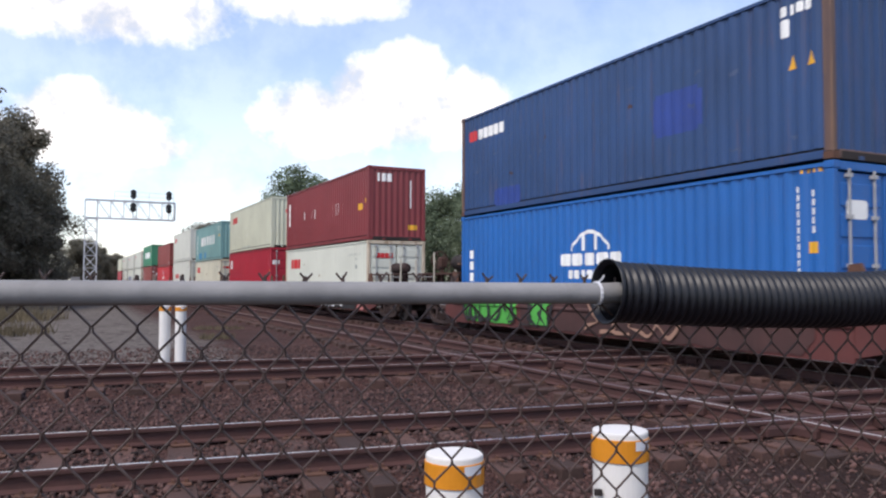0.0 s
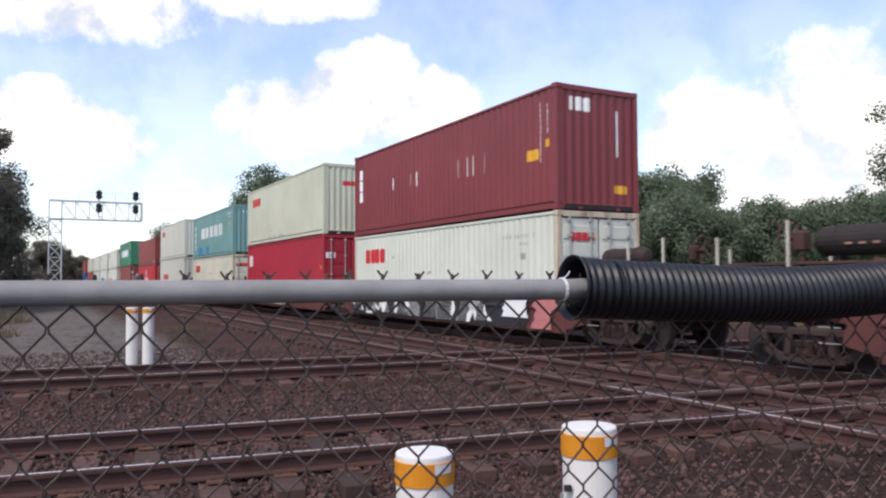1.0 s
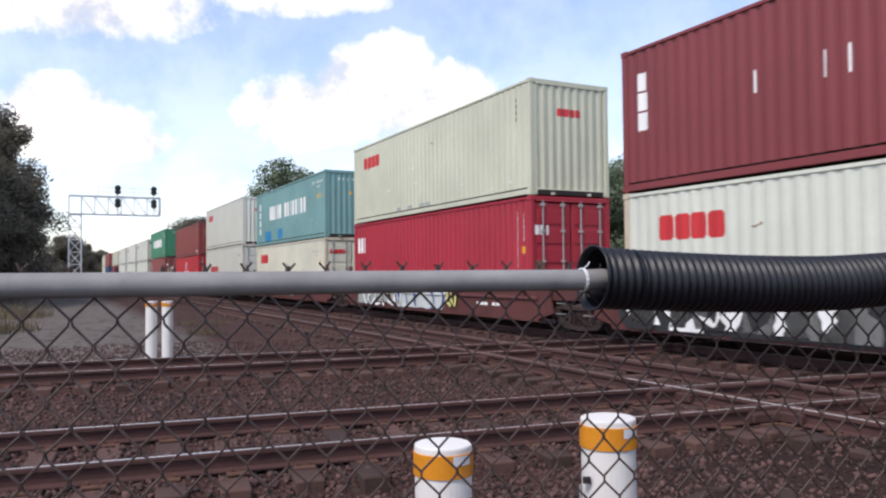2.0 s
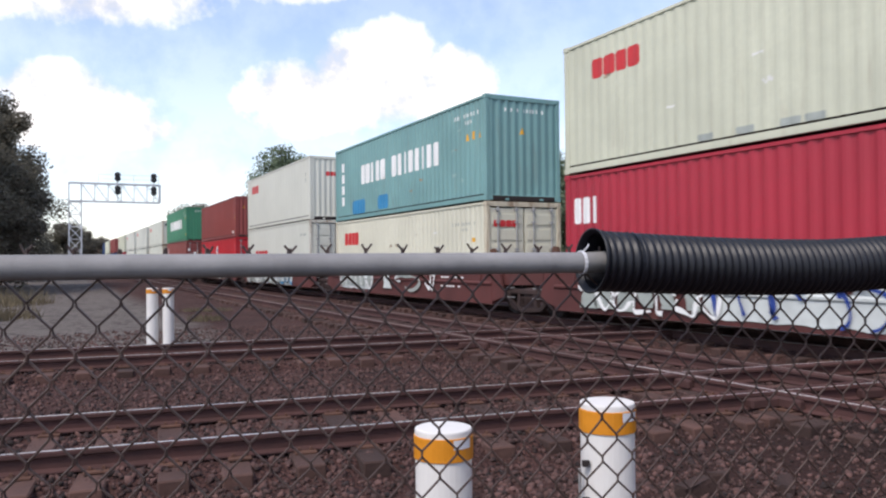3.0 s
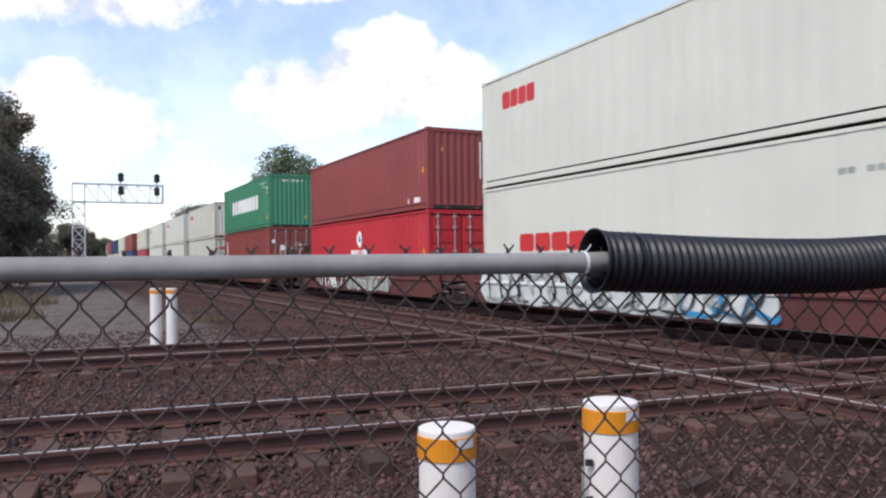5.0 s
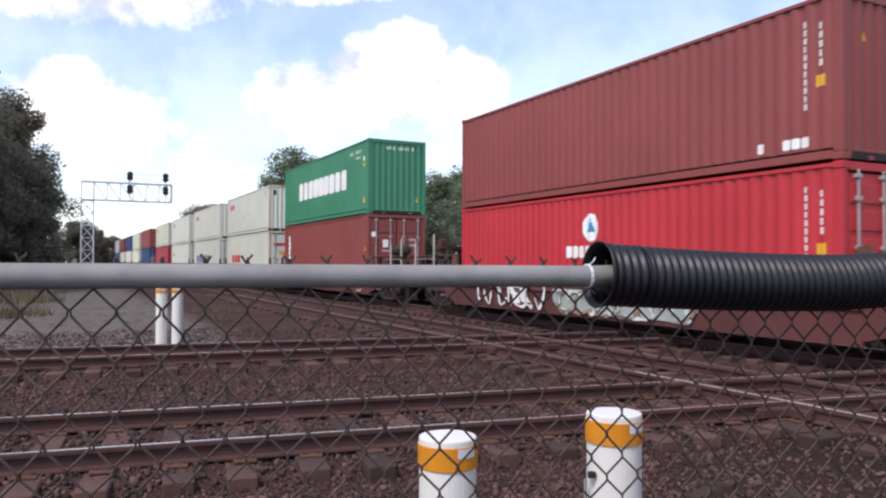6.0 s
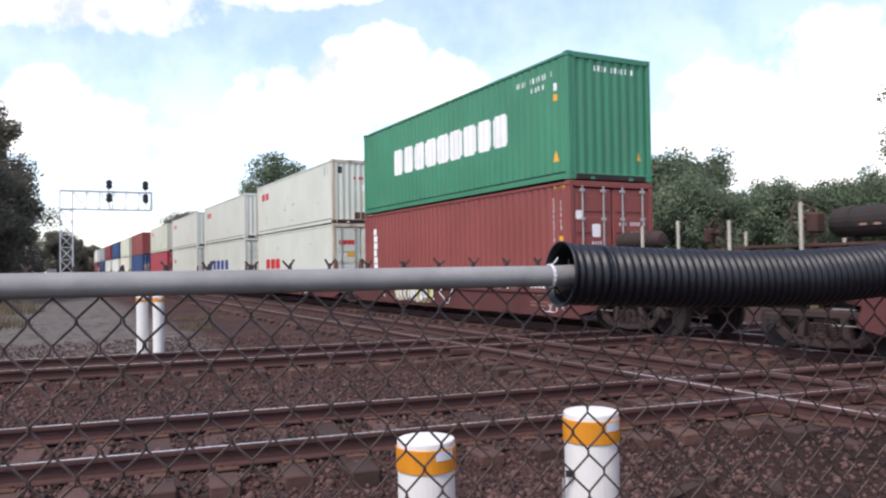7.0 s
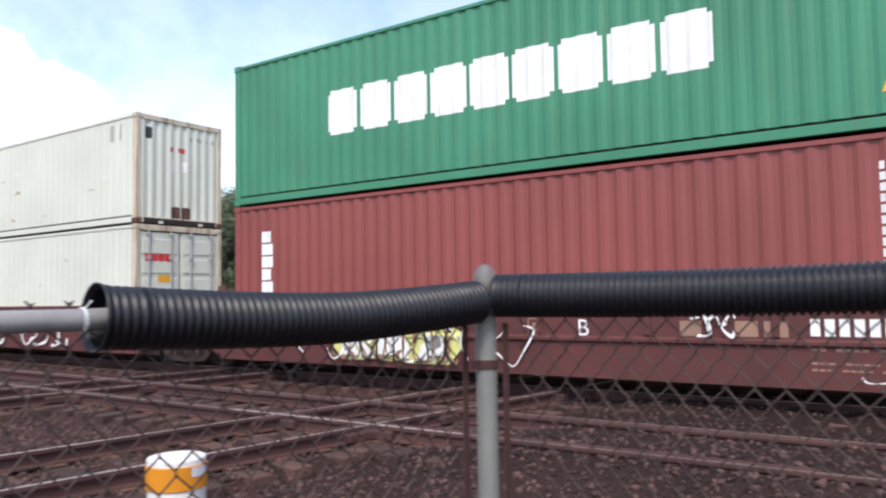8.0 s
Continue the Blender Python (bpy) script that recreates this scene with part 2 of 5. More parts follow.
INK = {
    "white": material("white_lettering", (0.78, 0.78, 0.76), rough=0.5, vary=0.1, grain=8, bump=0.03, streak=0.15),
    "red": material("red_lettering", (0.55, 0.025, 0.03), rough=0.5, vary=0.12, grain=8, bump=0.03),
    "black": material("black_lettering", (0.02, 0.02, 0.022), rough=0.6, vary=0.2, grain=8, bump=0.03),
    "yellow": material("yellow_placard", (0.72, 0.36, 0.02), rough=0.5, vary=0.1, grain=8, bump=0.03),
    "blue": material("blue_patch_paint", (0.014, 0.045, 0.235), rough=0.5, vary=0.2, grain=8, bump=0.03),
    "sky": material("light_blue_patch_paint", (0.03, 0.22, 0.42), rough=0.5, vary=0.2, grain=8, bump=0.03),
    "green": material("green_spray_paint", (0.07, 0.36, 0.06), rough=0.5, vary=0.2, grain=8, bump=0.03),
    "lemon": material("lemon_spray_paint", (0.62, 0.62, 0.22), rough=0.5, vary=0.25, grain=8, bump=0.03),
    "ice": material("pale_blue_spray_paint", (0.55, 0.58, 0.56), rough=0.5, vary=0.2, grain=8, bump=0.03),
    "pink": material("pink_spray_paint", (0.48, 0.17, 0.16), rough=0.5, vary=0.2, grain=8, bump=0.03),
    "grey": material("grey_spray_paint", (0.33, 0.36, 0.33), rough=0.5, vary=0.25, grain=8, bump=0.03),
    "tan": material("tan_stencil", (0.30, 0.17, 0.12), rough=0.6, vary=0.2, grain=8, bump=0.03),
    "soot": material("sooty_brown_paint", (0.056, 0.022, 0.020), rough=0.75, vary=0.35, grain=6, patch=0.9, bump=0.1, streak=0.5, streak_colour=(0.10, 0.05, 0.045)),
    "faded": material("faded_blue_paint", (0.055, 0.085, 0.17), rough=0.6, vary=0.2, grain=10, bump=0.05),
    "bleached": material("bleached_teal_paint", (0.26, 0.40, 0.38), rough=0.6, vary=0.2, grain=10, bump=0.05),
    "rust": RUST,
    "stain": material("brown_stain", (0.34, 0.26, 0.17), rough=0.8, vary=0.3, grain=12, patch=3, bump=0.1),
    "patch": material("repair_paint", (0.70, 0.70, 0.66), rough=0.6, vary=0.1, grain=8, bump=0.03),
}


# ---- mesh helpers ----
def part(name, bm, mt, parent=None, label="", smooth=False):
    me = bpy.data.meshes.new(name)
    bmesh.ops.recalc_face_normals(bm, faces=bm.faces)
    bm.to_mesh(me)
    bm.free()
    if smooth:
        for p in me.polygons:
            p.use_smooth = True
    me.materials.append(mt)
    ob = new(name, me)
    ob.parent = parent
    if label:
        ob["label"] = label
    return ob


def again(ob, parent, m):
    """Another part on the same mesh."""
    c = new(ob.name.split(".")[0], ob.data)
    c.parent, c.matrix_basis = parent, m
    return c


def thing(name, label, category, group="", m=None):
    e = tagged(new(name), label, category, group)
    e.empty_display_size = 0.2
    if m is not None:
        e.matrix_basis = m
    return e


def box(bm, x0, x1, y0, y1, z0, z1, m=None):
    v = [bm.verts.new((x, y, z)) for x in (x0, x1) for y in (y0, y1) for z in (z0, z1)]
    if m is not None:
        for p in v:
            p.co = m @ p.co
    for f in ((0, 1, 3, 2), (4, 6, 7, 5), (0, 4, 5, 1), (2, 3, 7, 6), (0, 2, 6, 4), (1, 5, 7, 3)):
        bm.faces.new([v[i] for i in f])
    return bm


def bevel_box(bm, x0, x1, y0, y1, z0, z1, r):
    t = bmesh.new()
    box(t, x0, x1, y0, y1, z0, z1)
    bmesh.ops.bevel(t, geom=t.edges[:], offset=r, segments=1, affect="EDGES")
    me = bpy.data.meshes.new("tmp")
    t.to_mesh(me)
    t.free()
    bm.from_mesh(me)
    bpy.data.meshes.remove(me)
    return bm


def rod(bm, a, b, r, seg=8, r2=None):
    a, b = Vector(a), Vector(b)
    q = (b - a).to_track_quat("Z", "Y")
    rings = []
    for p, rr in ((a, r), (b, r if r2 is None else r2)):
        rings.append([bm.verts.new(p + q @ Vector((rr * math.cos(k * math.tau / seg), rr * math.sin(k * math.tau / seg), 0)))
                      for k in range(seg)])
    for k in range(seg):
        bm.faces.new((rings[0][k], rings[0][(k + 1) % seg], rings[1][(k + 1) % seg], rings[1][k]))
    bm.faces.new(rings[0][::-1])
    bm.faces.new(rings[1])
    return bm


def lathe(bm, profile, seg=24, m=None):
    """Turn (radius, height) pairs round z."""
    rings = []
    for r, z in profile:
        ring = [bm.verts.new((r * math.cos(k * math.tau / seg), r * math.sin(k * math.tau / seg), z)) for k in range(seg)]
        if m is not None:
            for v in ring:
                v.co = m @ v.co
        rings.append(ring)
    for a, b in zip(rings, rings[1:]):
        for k in range(seg):
            bm.faces.new((a[k], a[(k + 1) % seg], b[(k + 1) % seg], b[k]))
    bm.faces.new(rings[0][::-1])
    bm.faces.new(rings[-1])
    return bm


def extrude_x(bm, outline, x0, x1):
    """A (y, z) outline drawn out along x."""
    a = [bm.verts.new((x0, y, z)) for y, z in outline]
    b = [bm.verts.new((x1, y, z)) for y, z in outline]
    n = len(outline)
    for k in range(n):
        bm.faces.new((a[k], a[(k + 1) % n], b[(k + 1) % n], b[k]))
    bm.faces.new(a[::-1])
    bm.faces.new(b)
    return bm


# ---- plan ----
PSI = radians(26.29)                                   # heading of the train's line, left of +y
ALONG = Vector((-math.sin(PSI), math.cos(PSI), 0))     # back along the train
ASIDE = Vector((math.cos(PSI), math.sin(PSI), 0))      # away from the eye
CROSS = radians(18.5)                                  # heading of the crossing line, from +x
RAIL_TOP, GAUGE = 0.16, 1.505
TRAIN_LAT, NEXT_LAT = 11.68, 7.62
CROSS_NEAR = (0.0, 7.66)                               # a point on each crossing track's centre line
CROSS_FAR = (0.0, 14.25)
SPEED = 13.77


def on_line(s, lat, z=0.0):
    p = ALONG * s + ASIDE * lat
    return pose(p.x, p.y, z, 0, 0, 90 + math.degrees(PSI))


def on_cross(point, s, z=0.0):
    return pose(point[0] + math.cos(CROSS) * s, point[1] + math.sin(CROSS) * s, z, 0, 0, math.degrees(CROSS))


TRACKS = [("train", on_line(0, TRAIN_LAT)), ("next", on_line(0, NEXT_LAT)),
          ("near", on_cross(CROSS_NEAR, 0)), ("far", on_cross(CROSS_FAR, 0))]
INVERSE = [np.array(m.inverted()) for _, m in TRACKS]


# ---- ground ----
def ground_height(x, y):
    """Ballast: level with the tie tops between the rails, lower beside them."""
    best = np.full(x.shape, 9.0)
    for inv in INVERSE:
        best = np.minimum(best, np.abs(inv[1, 0] * x + inv[1, 1] * y + inv[1, 3]))
    f = np.clip((best - 0.98) / 0.42, 0, 1)
    z = -0.030 - 0.115 * f * f * (3 - 2 * f)
    z = z + 0.018 * np.sin(x * 3.1 + 1.3 * np.sin(y * 1.7)) * np.sin(y * 2.7 + np.sin(x * 2.3)) * np.clip(40 / (np.hypot(x, y) + 1), 0, 1)
    # dirt and rubble lie nearly up to the rail heads where the two lines come past the corner
    for inv in INVERSE[:2]:
        lx = inv[0, 0] * x + inv[0, 1] * y + inv[0, 3]
        ly = np.abs(inv[1, 0] * x + inv[1, 1] * y + inv[1, 3])
        fill = np.clip((5.2 - lx) / 1.6, 0, 1) * np.clip((1.9 - ly) / 0.5, 0, 1)
        z = z + fill * (0.118 + 0.022 * np.sin(x * 5.3 + np.sin(y * 3.7)) * np.sin(y * 6.1 + 2 * np.sin(x * 2.9)))
    far = np.clip((np.hypot(x, y) - 60) / 100, 0, 1)
    return z * (1 - far) - 0.05 * far


def make_ground():
    u = np.linspace(-1, 1, 361)
    k = 7.2
    xs = 4 + 1500 * np.sinh(k * u) / np.sinh(k)
    ys = 10 + 1500 * np.sinh(k * u) / np.sinh(k)
    X, Y = np.meshgrid(xs, ys)
    Z = ground_height(X, Y)
    n = len(u)
    verts = np.stack([X, Y, Z], -1).reshape(-1, 3)
    i = np.arange(n * n).reshape(n, n)
    faces = np.stack([i[:-1, :-1], i[:-1, 1:], i[1:, 1:], i[1:, :-1]], -1).reshape(-1, 4)
    me = bpy.data.meshes.new("ground")
    me.from_pydata(verts.tolist(), [], faces.tolist())
    for p in me.polygons:
        p.use_smooth = True
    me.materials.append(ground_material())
    return tagged(new("ground", me), "dark brown dirty ballast with a grey gravel strip", "ground", kind="structure")


def ground_material():
    mt = bpy.data.materials.new("ballast_ground")
    mt.use_nodes = True
    nt = mt.node_tree
    N, L = nt.nodes.new, nt.links.new
    b = nt.nodes["Principled BSDF"]
    tc = N("ShaderNodeTexCoord")

    def noise_of(scale, detail=5.0):
        n = N("ShaderNodeTexNoise")
        n.inputs["Scale"].default_value, n.inputs["Detail"].default_value = scale, detail
        L(tc.outputs["Object"], n.inputs["Vector"])
        return n.outputs["Fac"]

    def mixed(f, a, c):
        k = N("ShaderNodeMix")
        k.data_type = "RGBA"
        for s, v in ((k.inputs["Factor"], f), (k.inputs["A"], a), (k.inputs["B"], c)):
            if isinstance(v, tuple):
                s.default_value = (*v, 1)
            else:
                L(v, s)
        return k.outputs["Result"]

    def stepped(v, lo, hi):
        r = N("ShaderNodeMapRange")
        r.inputs["From Min"].default_value, r.inputs["From Max"].default_value = lo, hi
        L(v, r.inputs["Value"])
        return r.outputs[0]

    vor = N("ShaderNodeTexVoronoi")
    vor.inputs["Scale"].default_value = 24.0
    L(tc.outputs["Object"], vor.inputs["Vector"])
    sep = N("ShaderNodeSeparateXYZ")
    L(vor.outputs["Color"], sep.inputs[0])
    brown = mixed(sep.outputs[0], (0.033, 0.0152, 0.0130), (0.104, 0.0525, 0.0450))
    brown = mixed(stepped(noise_of(0.6), 0.4, 0.65), brown, (0.050, 0.0242, 0.0208))
    # the brown turns darker inside a loose-edged oval right of the eye
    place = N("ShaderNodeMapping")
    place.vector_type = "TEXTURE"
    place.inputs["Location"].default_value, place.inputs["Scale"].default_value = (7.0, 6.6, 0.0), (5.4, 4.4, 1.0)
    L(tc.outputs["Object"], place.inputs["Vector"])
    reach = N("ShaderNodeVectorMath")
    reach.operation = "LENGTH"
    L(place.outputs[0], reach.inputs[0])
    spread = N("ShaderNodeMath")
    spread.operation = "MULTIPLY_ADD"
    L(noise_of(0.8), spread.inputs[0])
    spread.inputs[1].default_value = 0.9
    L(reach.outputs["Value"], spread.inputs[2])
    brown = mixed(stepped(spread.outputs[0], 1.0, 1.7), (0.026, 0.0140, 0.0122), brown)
    grey = mixed(sep.outputs[1], (0.108, 0.092, 0.084), (0.205, 0.178, 0.160))
    grey = mixed(stepped(noise_of(0.25), 0.35, 0.7), grey, (0.135, 0.115, 0.101))
    grey = mixed(stepped(noise_of(3.5), 0.50, 0.66), grey, (0.070, 0.054, 0.048))
    grey = mixed(stepped(noise_of(14.0), 0.60, 0.70), grey, (0.26, 0.235, 0.215))
    # the gravel strip lies beyond the crossing tracks, on this side of the train's line
    turn = N("ShaderNodeMapping")
    turn.vector_type = "TEXTURE"
    turn.inputs["Rotation"].default_value = (0, 0, radians(90) + PSI)
    L(tc.outputs["Object"], turn.inputs["Vector"])
    s2 = N("ShaderNodeSeparateXYZ")
    L(turn.outputs[0], s2.inputs[0])
    a = N("ShaderNodeMath")
    a.operation = "MULTIPLY"
    L(stepped(s2.outputs[1], -4.6, -2.6), a.inputs[0])
    L(stepped(s2.outputs[0], 14.5, 17.0), a.inputs[1])
    wild = N("ShaderNodeMath")
    wild.operation = "MULTIPLY_ADD"
    L(noise_of(0.9), wild.inputs[0])
    wild.inputs[1].default_value = 0.7
    L(a.outputs[0], wild.inputs[2])
    col = mixed(stepped(wild.outputs[0], 0.6, 1.15), brown, grey)
    # grass and scrub away from the line
    b2 = N("ShaderNodeMath")
    b2.operation = "ADD"
    L(stepped(s2.outputs[1], 5.0, 12.0), b2.inputs[0])
    L(stepped(s2.outputs[1], -20.0, -30.0), b2.inputs[1])
    green = mixed(stepped(noise_of(0.5), 0.35, 0.65), (0.055, 0.062, 0.022), (0.15, 0.12, 0.055))
    wild2 = N("ShaderNodeMath")
    wild2.operation = "MULTIPLY_ADD"
    L(noise_of(0.35), wild2.inputs[0])
    wild2.inputs[1].default_value = 0.8
    L(b2.outputs[0], wild2.inputs[2])
    col = mixed(stepped(wild2.outputs[0], 0.7, 1.1), col, green)
    L(col, b.inputs["Base Color"])
    b.inputs["Roughness"].default_value = 0.95
    b.inputs["Specular IOR Level"].default_value = 0.2
    bp = N("ShaderNodeBump")
    bp.inputs["Strength"].default_value, bp.inputs["Distance"].default_value = 1.0, 0.05
    L(vor.outputs["Distance"], bp.inputs["Height"])
    L(bp.outputs[0], b.inputs["Normal"])
    return mt


make_ground()


def make_stones():
    """Loose ballast over the part of the ground that lies near the eye."""
    rng = np.random.default_rng(4)
    t = (1 + 5 ** 0.5) / 2
    ico = np.array([(-1, t, 0), (1, t, 0), (-1, -t, 0), (1, -t, 0), (0, -1, t), (0, 1, t), (0, -1, -t), (0, 1, -t),
                    (t, 0, -1), (t, 0, 1), (-t, 0, -1), (-t, 0, 1)]) / 1.9
    tri = np.array([(0, 11, 5), (0, 5, 1), (0, 1, 7), (0, 7, 10), (0, 10, 11), (1, 5, 9), (5, 11, 4), (11, 10, 2), (10, 7, 6),
                    (7, 1, 8), (3, 9, 4), (3, 4, 2), (3, 2, 6), (3, 6, 8), (3, 8, 9), (4, 9, 5), (2, 4, 11), (6, 2, 10), (8, 6, 7), (9, 8, 1)])
    n = 76000
    d = 2.4 + 18.5 * rng.random(n) ** 1.15
    a = np.radians(-72 + 118 * rng.random(n))
    x, y = -np.sin(a) * d, np.cos(a) * d
    # fewer stones are kept inside two loose ovals round the crossing
    wave_edge = 0.25 * np.sin(x * 2.1) * np.sin(y * 1.7)
    bare = (np.hypot((x - 5.2) / 3.8, (y - 11.6) / 4.0) + wave_edge < 1.0) | (np.hypot((x - 7.0) / 4.4, (y - 6.6) / 3.4) + wave_edge < 1.0)
    keep = ~bare | (rng.random(n) < 0.62)
    x, y = x[keep], y[keep]
    n = len(x)
    size = 0.012 + 0.020 * rng.random(n) ** 1.8
    z = ground_height(x, y) + size * 0.30
    scale = size[:, None] * (0.65 + 0.7 * rng.random((n, 3)))
    q = rng.normal(size=(n, 4))
    q /= np.linalg.norm(q, axis=1)[:, None]
    w, i, j, k = q.T
    R = np.stack([1 - 2 * (j * j + k * k), 2 * (i * j - k * w), 2 * (i * k + j * w), 2 * (i * j + k * w), 1 - 2 * (i * i + k * k),
                  2 * (j * k - i * w), 2 * (i * k - j * w), 2 * (j * k + i * w), 1 - 2 * (i * i + j * j)], -1).reshape(n, 3, 3)
    pts = ico[None] * (1 + 0.34 * rng.normal(size=(n, 12, 1)).clip(-1.4, 1.4)) * scale[:, None, :]
    pts = np.einsum("nij,nkj->nki", R, pts) + np.stack([x, y, z], -1)[:, None, :]
    faces = (tri[None] + (np.arange(n) * 12)[:, None, None]).reshape(-1, 3)
    me = bpy.data.meshes.new("ballast_stones")
    me.vertices.add(n * 12)
    me.vertices.foreach_set("co", pts.reshape(-1).astype(np.float32))
    me.loops.add(len(faces) * 3)
    me.loops.foreach_set("vertex_index", faces.reshape(-1).astype(np.int32))
    me.polygons.add(len(faces))
    me.polygons.foreach_set("loop_start", (np.arange(len(faces)) * 3).astype(np.int32))
    me.update(calc_edges=True)
    me.materials.append(STONE)
    tagged(new("ballast_stones", me), "loose brown and grey ballast stones round the tracks", "stones", kind="stuff")


make_stones()

# ---- tracks ----
RAIL_OUTLINE = [(-0.07, 0.0), (0.07, 0.0), (0.07, 0.012), (0.012, 0.03), (0.010, 0.115), (0.037, 0.125), (0.037, 0.152),
                (0.030, RAIL_TOP), (-0.030, RAIL_TOP), (-0.037, 0.152), (-0.037, 0.125), (-0.010, 0.115), (-0.012, 0.03), (-0.07, 0.012)]


def make_rail(parent, y, x0, x1, top, label):
    bm = bmesh.new()
    extrude_x(bm, [(y + a, z) for a, z in RAIL_OUTLINE], x0, x1)
    r = part("rail", bm, RAILSIDE, parent, label)
    bm = bmesh.new()
    half = 0.029 if top is DULLTOP or top is RAILTOP else 0.013
    box(bm, x0, x1, y - half, y + half, RAIL_TOP, RAIL_TOP + 0.002)
    part("rail_head", bm, top, r)
    return r


def make_track(name, m, x0, x1, tie0, tie1, top, label, guard=None, tie_far=None):
    t = tagged(new(name), label, "railway track", kind="structure")
    t.matrix_basis = m
    for side in (-1, 1):
        make_rail(t, side * GAUGE / 2, x0, x1, top, "rusty steel rail with a worn head")
        if guard:
            bm = bmesh.new()
            extrude_x(bm, [(side * (GAUGE / 2 - 0.115) + a, z) for a, z in RAIL_OUTLINE], *guard)
            part("guard_rail", bm, RAILSIDE, t)
    bm = bmesh.new()
    bevel_box(bm, -0.115, 0.115, -1.30, 1.30, -0.17, 0.0, 0.012)
    me = bpy.data.meshes.new("tie")
    bm.to_mesh(me)
    bm.free()
    me.materials.append(TIMBER)
    rng = random.Random(name)
    n = int((tie1 - tie0) / 0.53)
    for k in range(n):
        c = new("tie", me)
        c.parent = t
        c.matrix_basis = pose(tie0 + k * 0.53 + rng.uniform(-0.03, 0.03), rng.uniform(-0.06, 0.06), rng.uniform(-0.022, -0.004),
                              0, rng.uniform(-0.6, 0.6), rng.uniform(-1.6, 1.6))
    # tie plates with spikes, one mesh a side of the near stretch
    bm = bmesh.new()
    for k in range(n):
        for side in (-1, 1):
            x = tie0 + k * 0.53
            box(bm, x - 0.09, x + 0.09, side * GAUGE / 2 - 0.17, side * GAUGE / 2 + 0.17, -0.004, 0.008)
            for sx in (-0.05, 0.05):
                for sy in (-0.085, 0.085):
                    box(bm, x + sx - 0.012, x + sx + 0.012, side * GAUGE / 2 + sy - 0.012, side * GAUGE / 2 + sy + 0.012, 0.006, 0.034)
    tagged(part("tie_plates", bm, RUST, t), kind="stuff")
    return t


make_track("track_near", TRACKS[2][1], -60, 60, -12, 16, RAILDULL, "crossing railway track on weathered timber ties", (3.0, 13.5))
make_track("track_far", TRACKS[3][1], -60, 60, -10, 14, RAILDULL, "second crossing railway track on weathered timber ties", (-2.5, 9.0))
make_track("track_next", TRACKS[1][1], -60, 420, -2, 40, DULLTOP, "rusty railway track running beside the train", (1.0, 22.0))
make_track("track_train", TRACKS[0][1], -60, 420, -4, 30, RAILTOP, "railway track under the container train", (0.0, 22.0))


def glint_stretch():
    """The one stretch of rail, past the crossing, whose sky glint is painted on as a pale strip."""
    t = bpy.data.objects["track_next"]
    bm = bmesh.new()
    box(bm, 4.4, 8.0, GAUGE / 2 - 0.009, GAUGE / 2 + 0.009, RAIL_TOP + 0.004, RAIL_TOP + 0.006)
    part("bright_head", bm, BRIGHT, t, "painted sky glint on the rail head")


glint_stretch()


def make_frog_bars():
    """Heavy castings and fillers where the rails cross."""
    bars = tagged(new("crossing_casting"), "rusty steel castings where the railway tracks cross", "rail crossing", kind="structure")
    for point in (CROSS_NEAR, CROSS_FAR):
        for lat in (TRAIN_LAT, NEXT_LAT):
            for so in (-0.5, 0.5):
                for sl in (-0.5, 0.5):
                    # meeting point of one rail of each line
                    c, s = math.cos(CROSS), math.sin(CROSS)
                    px, py = point[0] - s * so * 2 * GAUGE / 2, point[1] + c * so * 2 * GAUGE / 2
                    need = lat + sl * GAUGE
                    k = (need - (px * ASIDE.x + py * ASIDE.y)) / (c * ASIDE.x + s * ASIDE.y)
                    bm = bmesh.new()
                    bevel_box(bm, -0.42, 0.42, -0.12, 0.12, 0.005, 0.118, 0.02)
                    p = part("casting", bm, RAILSIDE, bars)
                    p.matrix_basis = pose(px + c * k, py + s * k, 0, 0, 0, math.degrees(CROSS))
                    bm = bmesh.new()
                    bevel_box(bm, -0.36, 0.36, -0.10, 0.10, 0.006, 0.121, 0.02)
                    p = part("casting", bm, RAILSIDE, bars)
                    p.matrix_basis = pose(px + c * k, py + s * k, 0, 0, 0, 90 + math.degrees(PSI))


make_frog_bars()

# ---- containers ----
LEN, WID = 12.192, 2.438
HALF = WID / 2


def wave(x, pitch, depth):
    """Depth of a pressed trapezoid profile at x."""
    k = (x % pitch) / pitch
    if k < 0.26:
        return 0.0
    if k < 0.5:
        return depth * (k - 0.26) / 0.24
    if k < 0.76:
        return depth
    return depth * (1 - k) / 0.24


def breaks(a, b, pitch):
    out = [a, b]
    for n in range(int(a // pitch) - 1, int(b // pitch) + 2):
        for k in (0.0, 0.26, 0.5, 0.76):
            v = (n + k) * pitch
            if a + 1e-4 < v < b - 1e-4:
                out.append(v)
    return sorted(out)


